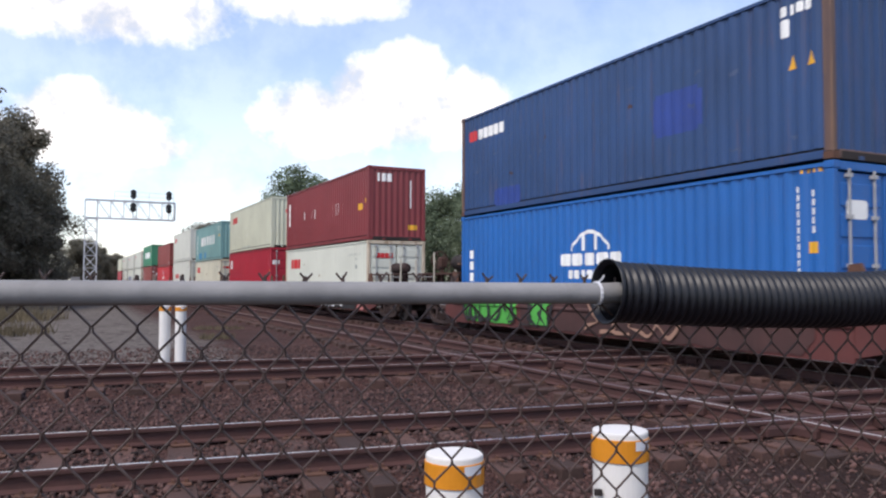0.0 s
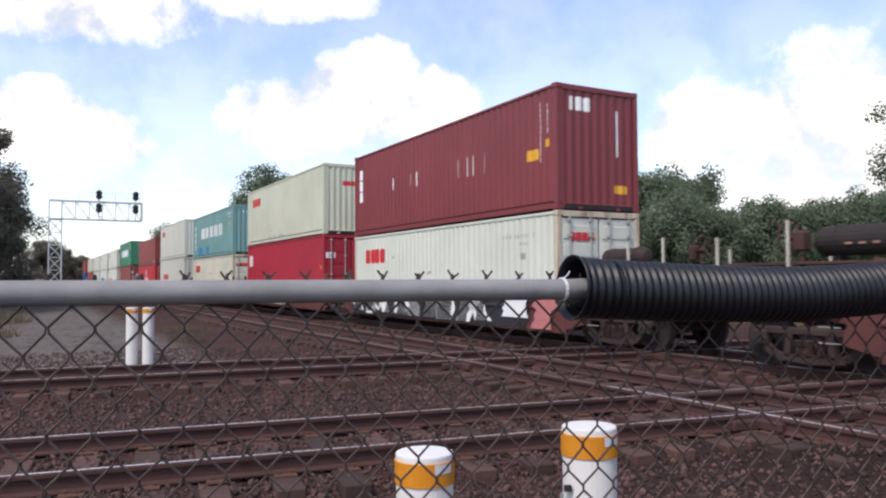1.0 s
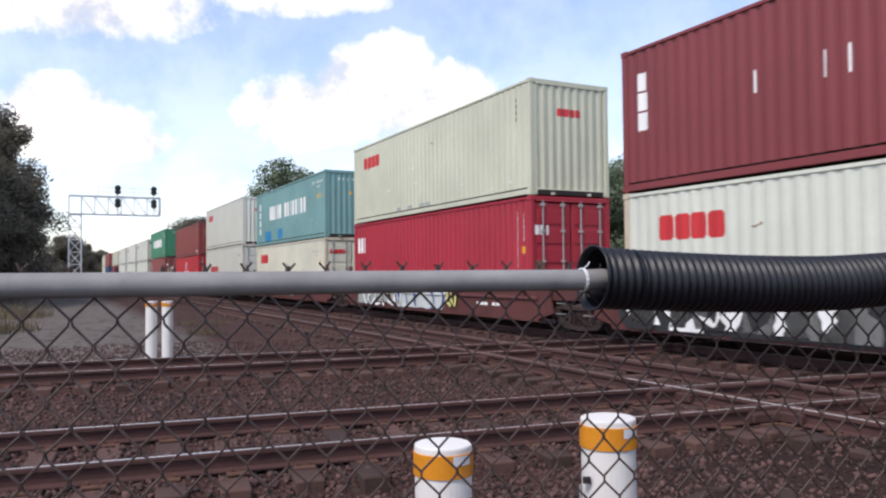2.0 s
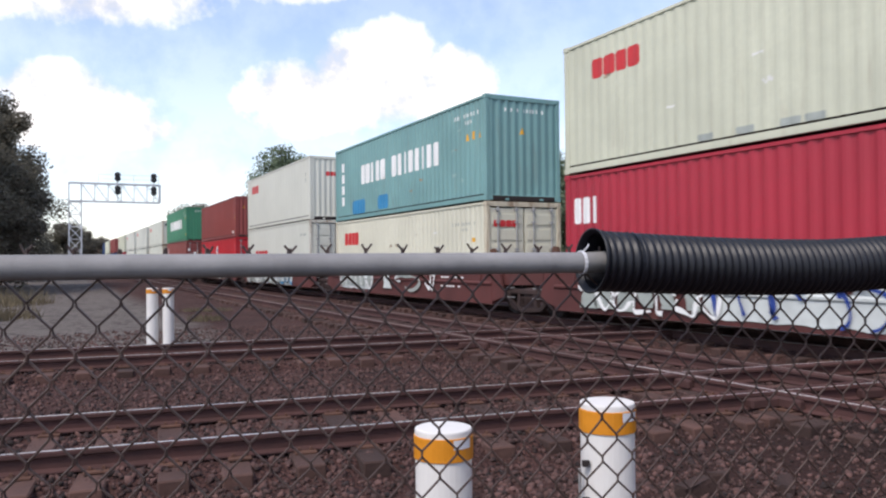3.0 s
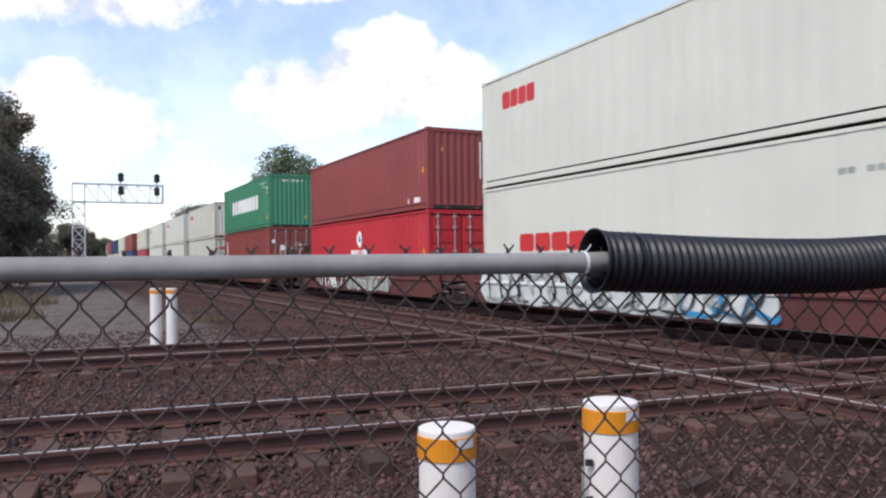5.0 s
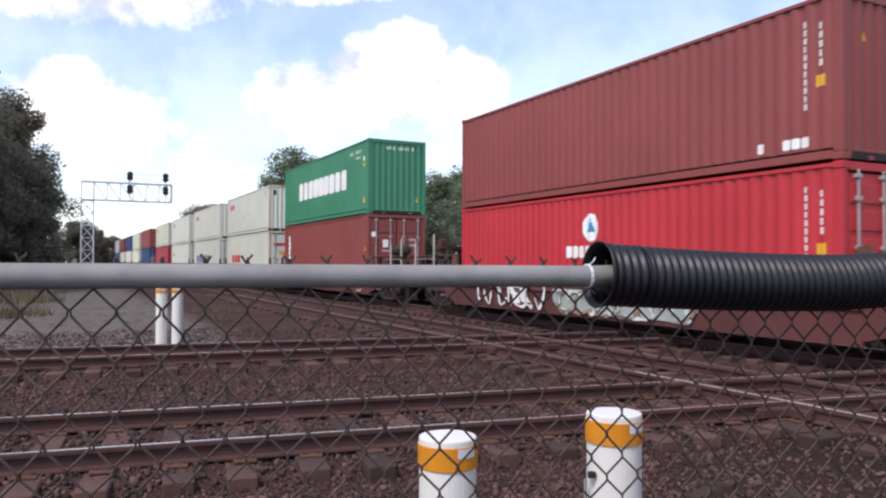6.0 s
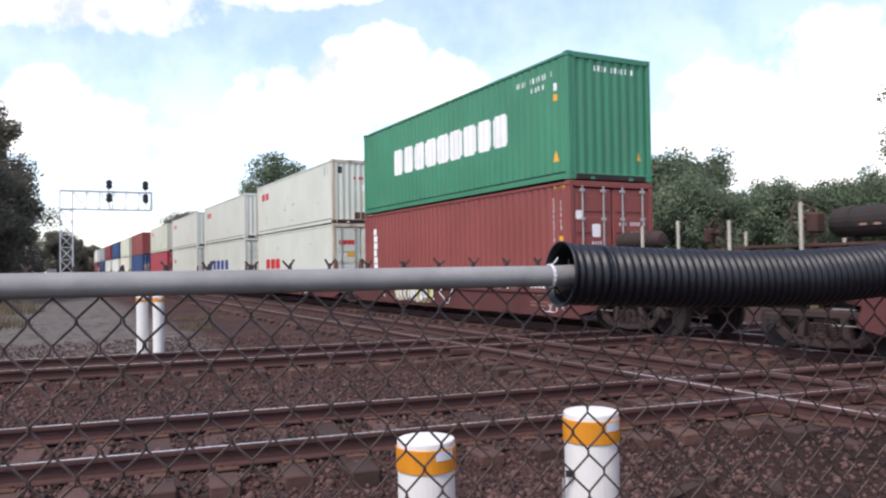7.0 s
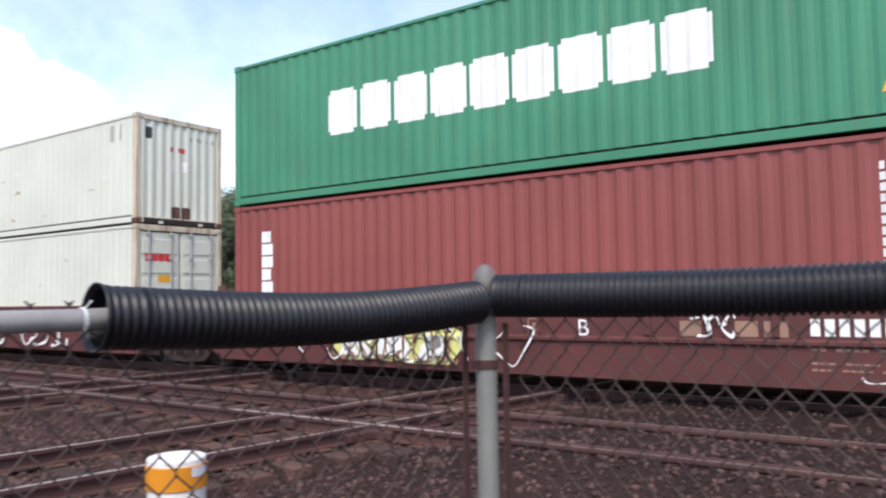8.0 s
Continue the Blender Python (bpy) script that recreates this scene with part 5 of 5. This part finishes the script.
def sweep(bm, pts, radii, seg=10, cap=True):
    """A tube along points, with a radius for each."""
    rings = []
    for k, p in enumerate(pts):
        d = (pts[min(k + 1, len(pts) - 1)] - pts[max(k - 1, 0)]).normalized()
        side = d.cross(Vector((0, 0, 1)))
        side = side.normalized() if side.length > 1e-4 else Vector((1, 0, 0))
        up = side.cross(d)
        rings.append([bm.verts.new(p + (side * math.cos(a) + up * math.sin(a)) * radii[k])
                      for a in (i * math.tau / seg for i in range(seg))])
    for a, b in zip(rings, rings[1:]):
        for i in range(seg):
            bm.faces.new((a[i], a[(i + 1) % seg], b[(i + 1) % seg], b[i]))
    if cap:
        bm.faces.new(rings[0])
        bm.faces.new(rings[-1][::-1])
    return rings


def mesh_wires(origin, along, inward, s0, s1, lift, phase, parent):
    """Woven wires: each zigzags down the fence and hooks round its neighbours."""
    w, h, r = 0.0590, 0.0725, 0.0020
    verts, faces = [], []

    def tube(pts, rad):
        base = len(verts)
        for k, p in enumerate(pts):
            d = (pts[min(k + 1, len(pts) - 1)] - pts[max(k - 1, 0)]).normalized()
            side = inward
            up = d.cross(side).normalized()
            for i in range(5):
                a = i * math.tau / 5
                verts.append(p + (side * math.cos(a) + up * math.sin(a)) * rad)
        for k in range(len(pts) - 1):
            for i in range(5):
                j = (i + 1) % 5
                faces.append((base + k * 5 + i, base + k * 5 + j, base + k * 5 + 5 + j, base + k * 5 + 5 + i))

    rng = random.Random(8)
    n0, n1 = int(s0 / (w / 2)), int(s1 / (w / 2))
    for n in range(n0, n1):
        # even columns hold whole nodes, odd columns the half nodes
        pts = []
        for j in range(0, 44):
            z = 1.6025 + lift - j * h / 2
            col = n if (n % 2 == j % 2) else n + 1
            hook = r * (1 if (col == n) else -1)
            inner = -0.0035 if col == n else 0.0035
            s = phase + col * w / 2 - inner * 0.4 + rng.uniform(-0.0012, 0.0012)
            dz = rng.uniform(-0.001, 0.001)
            for link in (0.0045, -0.0045):
                pts.append(origin + along * (s + inner * link * 40) + inward * (0.022 + hook) + Vector((0, 0, z + dz + link)))
        tube(pts, r)
        if n % 2 == 0 and rng.random() < 0.85:
            s, lean = phase + n * w / 2, rng.uniform(-0.003, 0.003)
            o = origin + along * s + inward * 0.022
            tube([o + Vector((0, 0, 1.590 + lift)), o + along * lean + Vector((0, 0, 1.604 + lift))], r * 1.3)
            for d in (-1, 1):
                tube([o + along * lean + Vector((0, 0, 1.600 + lift)),
                      o + along * (lean + d * rng.uniform(0.005, 0.010)) + Vector((0, 0, 1.610 + lift + rng.uniform(-0.003, 0.003)))], r * 0.9)
    me = bpy.data.meshes.new("wire_mesh")
    me.from_pydata([tuple(v) for v in verts], [], faces)
    me.materials.append(WIRE)
    ob = new("wire_mesh", me)
    ob.parent = parent
    tagged(ob, "dark weathered diamond wire mesh", kind="stuff")
    return ob


def corrugated(path_of, length, r, parent=None, flare=False):
    """A ribbed plastic drain tube, hollow, along a path."""
    pts, rad = [], []
    pitch = 0.0152
    n = int(length / pitch)
    for k in range(n):
        for f, rr in ((0.0, r), (0.42, r), (0.55, r - 0.0058), (0.88, r - 0.0058)):
            s = (k + f) * pitch
            pts.append(path_of(s))
            rad.append(rr + (0.004 * max(0.0, 1 - s / 0.02) if flare else 0.0))
    bm = bmesh.new()
    outer = sweep(bm, pts, rad, 28, cap=False)
    inner = sweep(bm, pts[::4] + [pts[-1]], [rad[0] - 0.003, r - 0.004] + [r - 0.0075] * (len(pts[::4]) - 1), 28, cap=False)
    for i in range(28):
        bm.faces.new((outer[0][i], inner[0][i], inner[0][(i + 1) % 28], outer[0][(i + 1) % 28]))
        bm.faces.new((outer[-1][i], outer[-1][(i + 1) % 28], inner[-1][(i + 1) % 28], inner[-1][i]))
    tube = part("drain_tube", bm, PLASTIC, parent, smooth=True)
    bm = bmesh.new()
    k = 18
    sweep(bm, [pts[k] + (pts[k + 1] - pts[k]) * 0.0, pts[k + 1]], [r + 0.0012] * 2, 28, cap=False)
    part("tie_strap", bm, PLASTIC, tube)
    return tube


def make_fence():
    f = thing("chain_link_fence", "grey galvanised chain-link fence with a pipe top rail", "fence")
    up = Vector((0, 0, 1))
    bm = bmesh.new()
    a, b = FENCE_AT - F_ALONG * 2.6, CORNER
    sweep(bm, [a + up * PIPE_Z, FENCE_AT - F_ALONG * 0.9 + up * (PIPE_Z + 0.002), FENCE_AT + up * PIPE_Z, b + up * (PIPE_Z + 0.03)], [PIPE_R] * 4, 18)
    part("top_rail", bm, GALV, f, smooth=True)
    bm = bmesh.new()
    sweep(bm, [CORNER + up * (PIPE_Z + 0.03), CORNER + SECOND * 3.0 + up * (PIPE_Z + 0.06)], [PIPE_R] * 2, 18)
    part("top_rail", bm, GALV, f, smooth=True)
    for p in (CORNER, FENCE_AT - F_ALONG * 2.55, CORNER + SECOND * 2.9):
        bm = bmesh.new()
        lathe(bm, [(0.0255, -0.12), (0.026, -0.115), (0.026, 0.3), (0.026, 0.8), (0.026, 1.3), (0.026, 1.600), (0.0255, 1.610)], 20, pose(p.x, p.y, 0))
        post = part("post", bm, POSTSTEEL, f, "galvanised post with a dome cap", smooth=True)
        bm = bmesh.new()
        lathe(bm, [(0.0262, 1.596), (0.0297, 1.597), (0.0300, 1.600), (0.0300, 1.620), (0.0300, 1.640), (0.0285, 1.650), (0.0262, 1.660), (0.0190, 1.674), (0.0100, 1.682), (0.0005, 1.685)], 24, pose(p.x, p.y, 0))
        part("dome_cap", bm, CAST, post, "dull cast dome cap", smooth=True)
        for z in (1.44, 0.9, 0.4):
            bm = bmesh.new()
            lathe(bm, [(0.0262, z - 0.011), (0.0295, z - 0.010), (0.0295, z + 0.010), (0.0262, z + 0.011)], 20, pose(p.x, p.y, 0))
            box(bm, -0.03, 0.0, -0.004, 0.004, z - 0.010, z + 0.010, pose(p.x - F_ALONG.x * 0.026, p.y - F_ALONG.y * 0.026, 0, 0, 0, math.degrees(FENCE_TURN)))
            part("tension_band", bm, RAILSIDE, f)
    for o, d in ((CORNER - F_ALONG * 0.055, F_IN * 0.02), (CORNER + SECOND * 0.06, F_IN * 0.01)):
        bm = bmesh.new()
        box(bm, -0.008, 0.008, -0.003, 0.003, 0.05, 1.54, pose(o.x + d.x, o.y + d.y, 0, 0, 0, math.degrees(FENCE_TURN)))
        part("tension_bar", bm, RAILSIDE, f, "rusty flat tension bar")
    mesh_wires(FENCE_AT, F_ALONG, F_IN, -2.5, 0.90, 0.0, -0.783 + 0.0590 * 13, f)
    mesh_wires(CORNER, SECOND, Vector((-SECOND.y, SECOND.x, 0)), 0.06, 2.8, 0.02, 0.02, f)
    # wire tie round the rail beside the tube
    bm = bmesh.new()
    c = FENCE_AT - F_ALONG * 0.005 + up * PIPE_Z
    turns = [c + F_ALONG * (-0.003 + 0.006 * k / 32) + (F_IN * math.cos(k * math.tau / 16) + up * math.sin(k * math.tau / 16)) * (PIPE_R + 0.0016) for k in range(37)]
    turns += [c + F_ALONG * 0.008 - F_IN * 0.004 + up * 0.024, c + F_ALONG * 0.014 + up * 0.030]
    sweep(bm, turns, [0.0012] * len(turns), 6)
    part("wire_tie", bm, SILVER, f, "bright twisted wire tie")

    def first(s):
        k = s / 0.92
        drop = 0.003 - 0.016 * math.sin(min(1.0, k) * math.pi) + 0.022 * max(0, k - 0.55)
        return FENCE_AT + F_ALONG * (0.012 + s) + up * (PIPE_Z + drop)

    def second(s):
        return CORNER + SECOND * (0.035 + s) + up * (PIPE_Z + 0.026 + 0.012 * s - 0.006 * math.sin(s * 3))

    t = corrugated(first, 0.915, 0.052, flare=True)
    tagged(t, "black ribbed plastic drain tube slipped over the rail", "drain tube", "tubes on the fence rail")
    t = corrugated(second, 2.7, 0.052)
    tagged(t, "black ribbed plastic drain tube slipped over the rail", "drain tube", "tubes on the fence rail")


make_fence()


# ---- bollards ----
def bollard(x, y, top, r, label):
    e = thing("bollard", label, "bollard", "white bollards by the tracks", pose(x, y, 0))
    bm = bmesh.new()
    lathe(bm, [(r * 0.97, -0.2), (r * 0.975, top - 0.12), (r * 0.95, top - 0.11)], 32)
    part("post", bm, BOLLARD, e)
    bm = bmesh.new()
    lathe(bm, [(r * 0.99, top - 0.114), (r * 0.99, top - 0.008), (r * 0.975, top - 0.002), (r * 0.93, top), (0.001, top + 0.002)], 32)
    part("cap", bm, BOLLARD, e, "white plastic cap")
    bm = bmesh.new()
    lathe(bm, [(r + 0.0005, top - 0.110), (r + 0.003, top - 0.108), (r + 0.003, top - 0.026), (r + 0.0005, top - 0.024)], 32)
    part("band", bm, AMBER, e, "amber reflective band")
    bm = bmesh.new()
    for k in range(4):
        a0, a1 = radians(-72 + k * 10), radians(-72 + (k + 1) * 10)
        v = [bm.verts.new(((r + 0.0045) * math.cos(a), (r + 0.0045) * math.sin(a), z)) for a, z in
             ((a0, top - 0.062), (a1, top - 0.062), (a1, top - 0.028), (a0, top - 0.028))]
        bm.faces.new(v)
    part("tape", bm, SILVER, e, "worn silver tape patch")
    return e


bollard(0.045, 2.86, 0.964, 0.108, "white plastic bollard with an amber band by the fence")
bb = bollard(0.682, 2.96, 1.033, 0.106, "taller white plastic bollard with an amber band by the fence")
for z in (0.80, 0.66):
    bm = bmesh.new()
    box(bm, -0.112, -0.085, -0.075, -0.055, z, z + 0.022)
    part("bracket", bm, GRIME, bb)
bm = bmesh.new()
rod(bm, (-0.119, -0.05, 0.60), (-0.119, -0.05, 0.79), 0.006, 6)
part("conduit", bm, GALV, bb)
bollard(-5.79, 15.98, 1.06, 0.118, "white plastic bollard standing beyond the crossing tracks")
bollard(-5.46, 15.98, 1.06, 0.115, "white plastic bollard standing beyond the crossing tracks")
bollard(-13.2, 22.5, 1.06, 0.125, "white plastic bollard far off by the grass")


def debris(x, y, turn, size, seed, label):
    """A splintered lump of old tie."""
    rng = random.Random(seed)
    bm = bmesh.new()
    bevel_box(bm, -size, size, -size * 0.45, size * 0.45, -0.03, size * 0.55, size * 0.12)
    for v in bm.verts:
        v.co += Vector([rng.uniform(-0.12, 0.12) * size for _ in range(3)])
    ob = part("timber_chunk", bm, DARKWOOD)
    ob.matrix_basis = pose(x, y, -0.13, 4, -6, turn)
    return tagged(ob, label, "debris", "broken timber on the ballast")


debris(1.92, 5.58, 25, 0.15, 1, "dark broken lump of old railway tie")
debris(2.15, 5.86, -40, 0.12, 2, "small dark splinter of old railway tie")
debris(2.6, 5.6, 70, 0.13, 3, "dark broken lump of old railway tie")
debris(3.1, 5.2, 10, 0.11, 4, "small dark splinter of old railway tie")


# ---- signal gantry ----
def make_gantry():
    g = thing("signal_gantry", "silver steel cantilever signal gantry over the tracks", "signal gantry")
    base = ALONG * 102.0 + ASIDE * 2.0
    g.matrix_basis = pose(base.x, base.y, 0, 0, 0, math.degrees(PSI))    # x away from the eye across the tracks
    steel = ALLOY
    lo, hi, reach, half = 9.1, 11.3, 10.3, 0.6
    bm = bmesh.new()
    w = 1.36
    for x in (0.0, w):
        for y in (-half, half):
            box(bm, x - 0.06, x + 0.06, y - 0.06, y + 0.06, -0.1, hi)
    for y in (-half, half):
        for k in range(6):
            z = k * 1.5
            rod(bm, (0, y, z), (w, y, z + 1.5), 0.032, 5)
            rod(bm, (w, y, z), (0, y, z + 1.5), 0.032, 5)
            rod(bm, (0, y, z + 1.5), (w, y, z + 1.5), 0.032, 5)
    part("mast", bm, steel, g)
    bm = bmesh.new()
    for y in (-half, half):
        for z in (lo, hi):
            box(bm, 0, reach, y - 0.06, y + 0.06, z - 0.07, z + 0.07)
        for k in range(6):
            x = w + k * (reach - w) / 6
            rod(bm, (x, y, hi), (x + (reach - w) / 6, y, lo), 0.032, 5)
            rod(bm, (x, y, lo), (x, y, hi), 0.032, 5)
        box(bm, reach - 0.06, reach + 0.06, y - 0.06, y + 0.07, lo, hi)
    part("truss", bm, steel, g)
    bm = bmesh.new()
    for x in (3.2, 5.2, 7.2, 9.2, 10.1):
        rod(bm, (x, -half, hi), (x, -half, hi + 1.1), 0.022, 5)
    for z in (0.55, 1.1):
        rod(bm, (3.2, -half, hi + z), (10.1, -half, hi + z), 0.02, 5)
    part("walkway_rail", bm, steel, g)
    for x in (5.35, 9.5):
        for z0, z1 in ((hi + 0.35, hi + 1.35), (lo + 0.9, lo + 1.95)):
            bm = bmesh.new()
            c = (z0 + z1) / 2
            lathe(bm, [(0.30, -0.05), (0.36, 0.0), (0.30, 0.05)], 16, pose(x, -half - 0.35, c + 0.2, 90))
            lathe(bm, [(0.30, -0.05), (0.36, 0.0), (0.30, 0.05)], 16, pose(x, -half - 0.35, c - 0.25, 90))
            box(bm, x - 0.2, x + 0.2, -half - 0.3, -half + 0.1, c - 0.45, c + 0.45)
            for q in (0.2, -0.25):
                rod(bm, (x, -half - 0.4, c + q), (x, -half - 0.75, c + q), 0.13, 8)
            part("signal_head", bm, INK["black"], g, "black round signal head")
        bm = bmesh.new()
        rod(bm, (x, -half - 0.1, lo), (x, -half - 0.1, hi + 1.3), 0.06, 6)
        part("signal_mast", bm, steel, g)
    bm = bmesh.new()
    bevel_box(bm, -1.4, -0.4, -0.5, 0.5, -0.1, 1.9, 0.04)
    part("relay_box", bm, GALV, g)


make_gantry()


# ---- trees ----
def tree_meshes(seed, h, spread, base_frac, leaf, count, mt):
    """Trunk with limbs, and a crown of leaf sprays set round the limb ends."""
    rng = random.Random(seed)
    nrng = np.random.default_rng(seed)
    bm = bmesh.new()
    prev, r = Vector((0, 0, -0.2)), 0.022 * h
    tips = []
    for k in range(6):
        nxt = Vector((rng.uniform(-0.02, 0.02) * h, rng.uniform(-0.02, 0.02) * h, h * (k + 1) / 7.5))
        rod(bm, prev, nxt, r, 7, r * 0.82)
        r *= 0.8
        if (k + 1) / 7.5 > base_frac * 0.7:
            for j in range(5):
                a = rng.uniform(0, math.tau)
                d = Vector((math.cos(a), math.sin(a), rng.uniform(0.15, 0.9)))
                q = nxt + d * spread * rng.uniform(0.45, 0.95) * (1.1 - 0.08 * k)
                rod(bm, nxt, q, r * 0.5, 5, r * 0.15)
                tips += [q, nxt + (q - nxt) * 0.6]
        prev = nxt
    for j in range(10):
        a, f = rng.uniform(0, math.tau), rng.random()
        tips.append(Vector((math.cos(a) * spread * f * 0.7, math.sin(a) * spread * f * 0.7, h * rng.uniform(0.78, 0.97))))
    for j in range(14):
        a, f = rng.uniform(0, math.tau), rng.uniform(0.4, 1.0)
        tips.append(Vector((math.cos(a) * spread * f, math.sin(a) * spread * f, h * rng.uniform(base_frac, 0.8))))
    me1 = bpy.data.meshes.new("trunk")
    bm.to_mesh(me1)
    bm.free()
    me1.materials.append(BARK)
    tips = np.array([tuple(t) for t in tips])
    pick = nrng.integers(0, len(tips), count)
    c = tips[pick]
    d = nrng.normal(size=(count, 3))
    d /= np.linalg.norm(d, axis=1)[:, None]
    clump = np.maximum(spread * (0.15 + 0.17 * nrng.random(len(tips))), 0.8)
    rad = clump[pick] * nrng.random(count) ** 0.45 + spread * 0.035 * np.abs(nrng.normal(size=count)).clip(0, 2.6)
    p = c + d * rad[:, None] * np.array([1, 1, 0.9])
    p[:, 2] = np.maximum(p[:, 2], 0.05)
    n1 = 0.55 * nrng.normal(size=(count, 3)) + d + np.array([0, 0, 0.45])
    n1 /= np.linalg.norm(n1, axis=1)[:, None]
    t1 = np.cross(n1, nrng.normal(size=(count, 3)))
    t1 /= np.linalg.norm(t1, axis=1)[:, None]
    t2 = np.cross(n1, t1)
    s = leaf * (0.6 + 0.8 * nrng.random(count))[:, None]
    quad = np.stack([p - t1 * s, p + t2 * s * 0.55 + n1 * s * 0.15, p + t1 * s, p - t2 * s * 0.55 + n1 * s * 0.15], 1).reshape(-1, 3)
    me2 = bpy.data.meshes.new("crown")
    me2.from_pydata(quad.tolist(), [], np.arange(count * 4).reshape(-1, 4).tolist())
    me2.materials.append(mt)
    return me1, me2


KINDS = {
    "tall": tree_meshes(1, 14.0, 4.6, 0.22, 0.15, 34000, LEAF_DARK),
    "broad": tree_meshes(2, 11.0, 5.0, 0.12, 0.15, 34000, LEAF_DARK),
    "thin": tree_meshes(3, 12.0, 3.0, 0.45, 0.15, 5600, LEAF),
    "slim": tree_meshes(6, 12.5, 2.3, 0.25, 0.12, 11000, LEAF),
    "shrub": tree_meshes(4, 7.0, 3.3, 0.05, 0.085, 36000, LEAF),
    "wispy": tree_meshes(5, 8.0, 2.6, 0.08, 0.10, 19000, LEAF),
}


def tree(kind, az, dist, scale, label, turn=0.0, stretch=1.0):
    x, y = -math.sin(radians(az)) * dist, math.cos(radians(az)) * dist
    e = thing("tree", label, "tree", "trees along the railway", pose(x, y, -0.1, 0, 0, turn) @ Matrix.Diagonal((scale, scale, scale * stretch, 1)))
    for nm, me in zip(("trunk", "crown"), KINDS[kind]):
        o = new(nm, me)
        o.parent = e
    return e


DARK = "dark green leafy tree in shade beside the railway"
FAR = "distant green tree far down the railway"
MID = "leafy green tree standing behind the train"
BUSH = "bushy green tree growing behind the tracks"
tree("tall", 30.5, 58, 0.84, DARK, 10)
tree("tall", 30.4, 66, 0.97, DARK, 140)
tree("broad", 31.6, 60, 0.92, DARK, 230)
tree("tall", 34.6, 55, 1.0, DARK, 80)
tree("broad", 29.8, 64, 0.86, DARK, 40)
tree("broad", 28.7, 84, 0.84, DARK, 200)
tree("broad", 33.2, 52, 0.85, DARK, 120)
tree("broad", 36.0, 50, 1.1, DARK, 300)
tree("tall", 38.0, 60, 1.1, DARK, 20)
tree("broad", 28.2, 120, 0.75, DARK, 160)
tree("broad", 25.4, 150, 0.78, FAR, 60)
tree("broad", 24.3, 165, 0.70, FAR, 250)
tree("broad", 23.2, 190, 0.66, FAR, 20)
tree("broad", 24.9, 230, 0.95, FAR, 340)
tree("broad", 22.2, 260, 0.60, FAR, 140)
tree("thin", 11.4, 88, 1.22, MID, 30)
tree("thin", 9.4, 92, 1.18, MID, 170)
tree("thin", 8.0, 92, 1.0, MID, 90)
tree("wispy", 12.8, 86, 1.1, MID, 90)
k = 0
for az, dist, scale, kind in ((5.5, 75, 1.1, "shrub"), (2.5, 70, 1.12, "shrub"), (-0.5, 62, 1.15, "wispy"), (-4.0, 56, 1.1, "shrub"), (-8.0, 52, 1.24, "shrub"),
                              (-12.0, 48, 1.16, "shrub"), (-16.0, 45, 1.16, "shrub"), (-19.5, 43, 0.90, "shrub"), (-22.5, 42, 0.68, "wispy"),
                              (-21.2, 47, 0.78, "shrub"), (-18.0, 49, 0.95, "shrub"), (-26.0, 40, 0.76, "shrub"), (-29.0, 41, 0.74, "shrub"), (-32.0, 40, 0.72, "wispy"), (-34.5, 38, 0.76, "shrub"), (-33.7, 55, 1.0, "slim"), (-29.6, 52, 0.80, "wispy"), (-24.6, 50, 0.80, "wispy"), (-20.2, 50, 1.04, "wispy"),
                              (-39.0, 38, 0.95, "wispy"), (-44.0, 37, 1.0, "shrub"), (-50.0, 36, 1.0, "shrub"), (-57.0, 36, 1.1, "shrub"),
                              (9.0, 82, 1.0, "shrub"), (13.5, 95, 0.9, "shrub"), (17.0, 120, 0.9, "broad")):
    tree(kind, az, dist, scale, BUSH, k * 67)
    k += 1


def make_grass():
    """Dry weeds at the edge of the gravel and between the tracks."""
    rng = np.random.default_rng(12)
    verts, faces = [], []
    spots = [(-13.8, 24.0, 1.5, 350, 0.5), (-7.9, 27.0, 0.9, 160, 0.16), (-6.6, 22.5, 0.5, 120, 0.25), (-19.0, 32.0, 3.0, 900, 0.8)]
    for cx, cy, r, n, h in spots:
        a, d = rng.random(n) * math.tau, r * np.sqrt(rng.random(n))
        for x, y, hh, w in zip(cx + np.cos(a) * d, cy + np.sin(a) * d, h * (0.4 + 0.6 * rng.random(n)), rng.normal(size=n)):
            b = len(verts)
            lean = 0.25 * rng.normal(size=2)
            verts += [(x - 0.015, y, -0.12), (x + 0.015, y + 0.01, -0.12), (x + lean[0] * hh, y + lean[1] * hh, -0.12 + hh)]
            faces.append((b, b + 1, b + 2))
    me = bpy.data.meshes.new("dry_grass")
    me.from_pydata(verts, [], faces)
    me.materials.append(GRASS)
    tagged(new("dry_grass", me), "tufts of dry yellow grass beside the gravel", "grass", kind="stuff")


make_grass()


# ---- what moves ----
SURGE = [(0.0, -0.03), (0.5, -0.24), (1.0, 0.05), (1.5, -0.09), (2.0, 0.14), (2.7, 0.05), (3.5, -0.09), (4.0, 0.07), (4.5, -0.06),
         (5.2, 0.07), (6.0, 0.20), (6.5, -0.085), (7.0, 0.16), (7.5, -0.01), (8.0, -0.005)]       # small slack running along the train


def motions():
    for ob, s0, lat, z in TRAIN:
        walk(ob, [(t, on_line(s0 - SPEED * t - d, lat, z)) for t, d in SURGE])
    turn = math.degrees(SPEED / WHEEL_R)
    for w in WELLS[:13]:
        for t in w.children:
            if not t.name.startswith("truck"):
                continue
            for ob in t.children:
                p = ob.location.copy()
                walk(ob, [(f / FPS, pose(p.x, p.y, p.z, 0, -(turn * f / FPS) % 360, 0)) for f in range(241)])


motions()
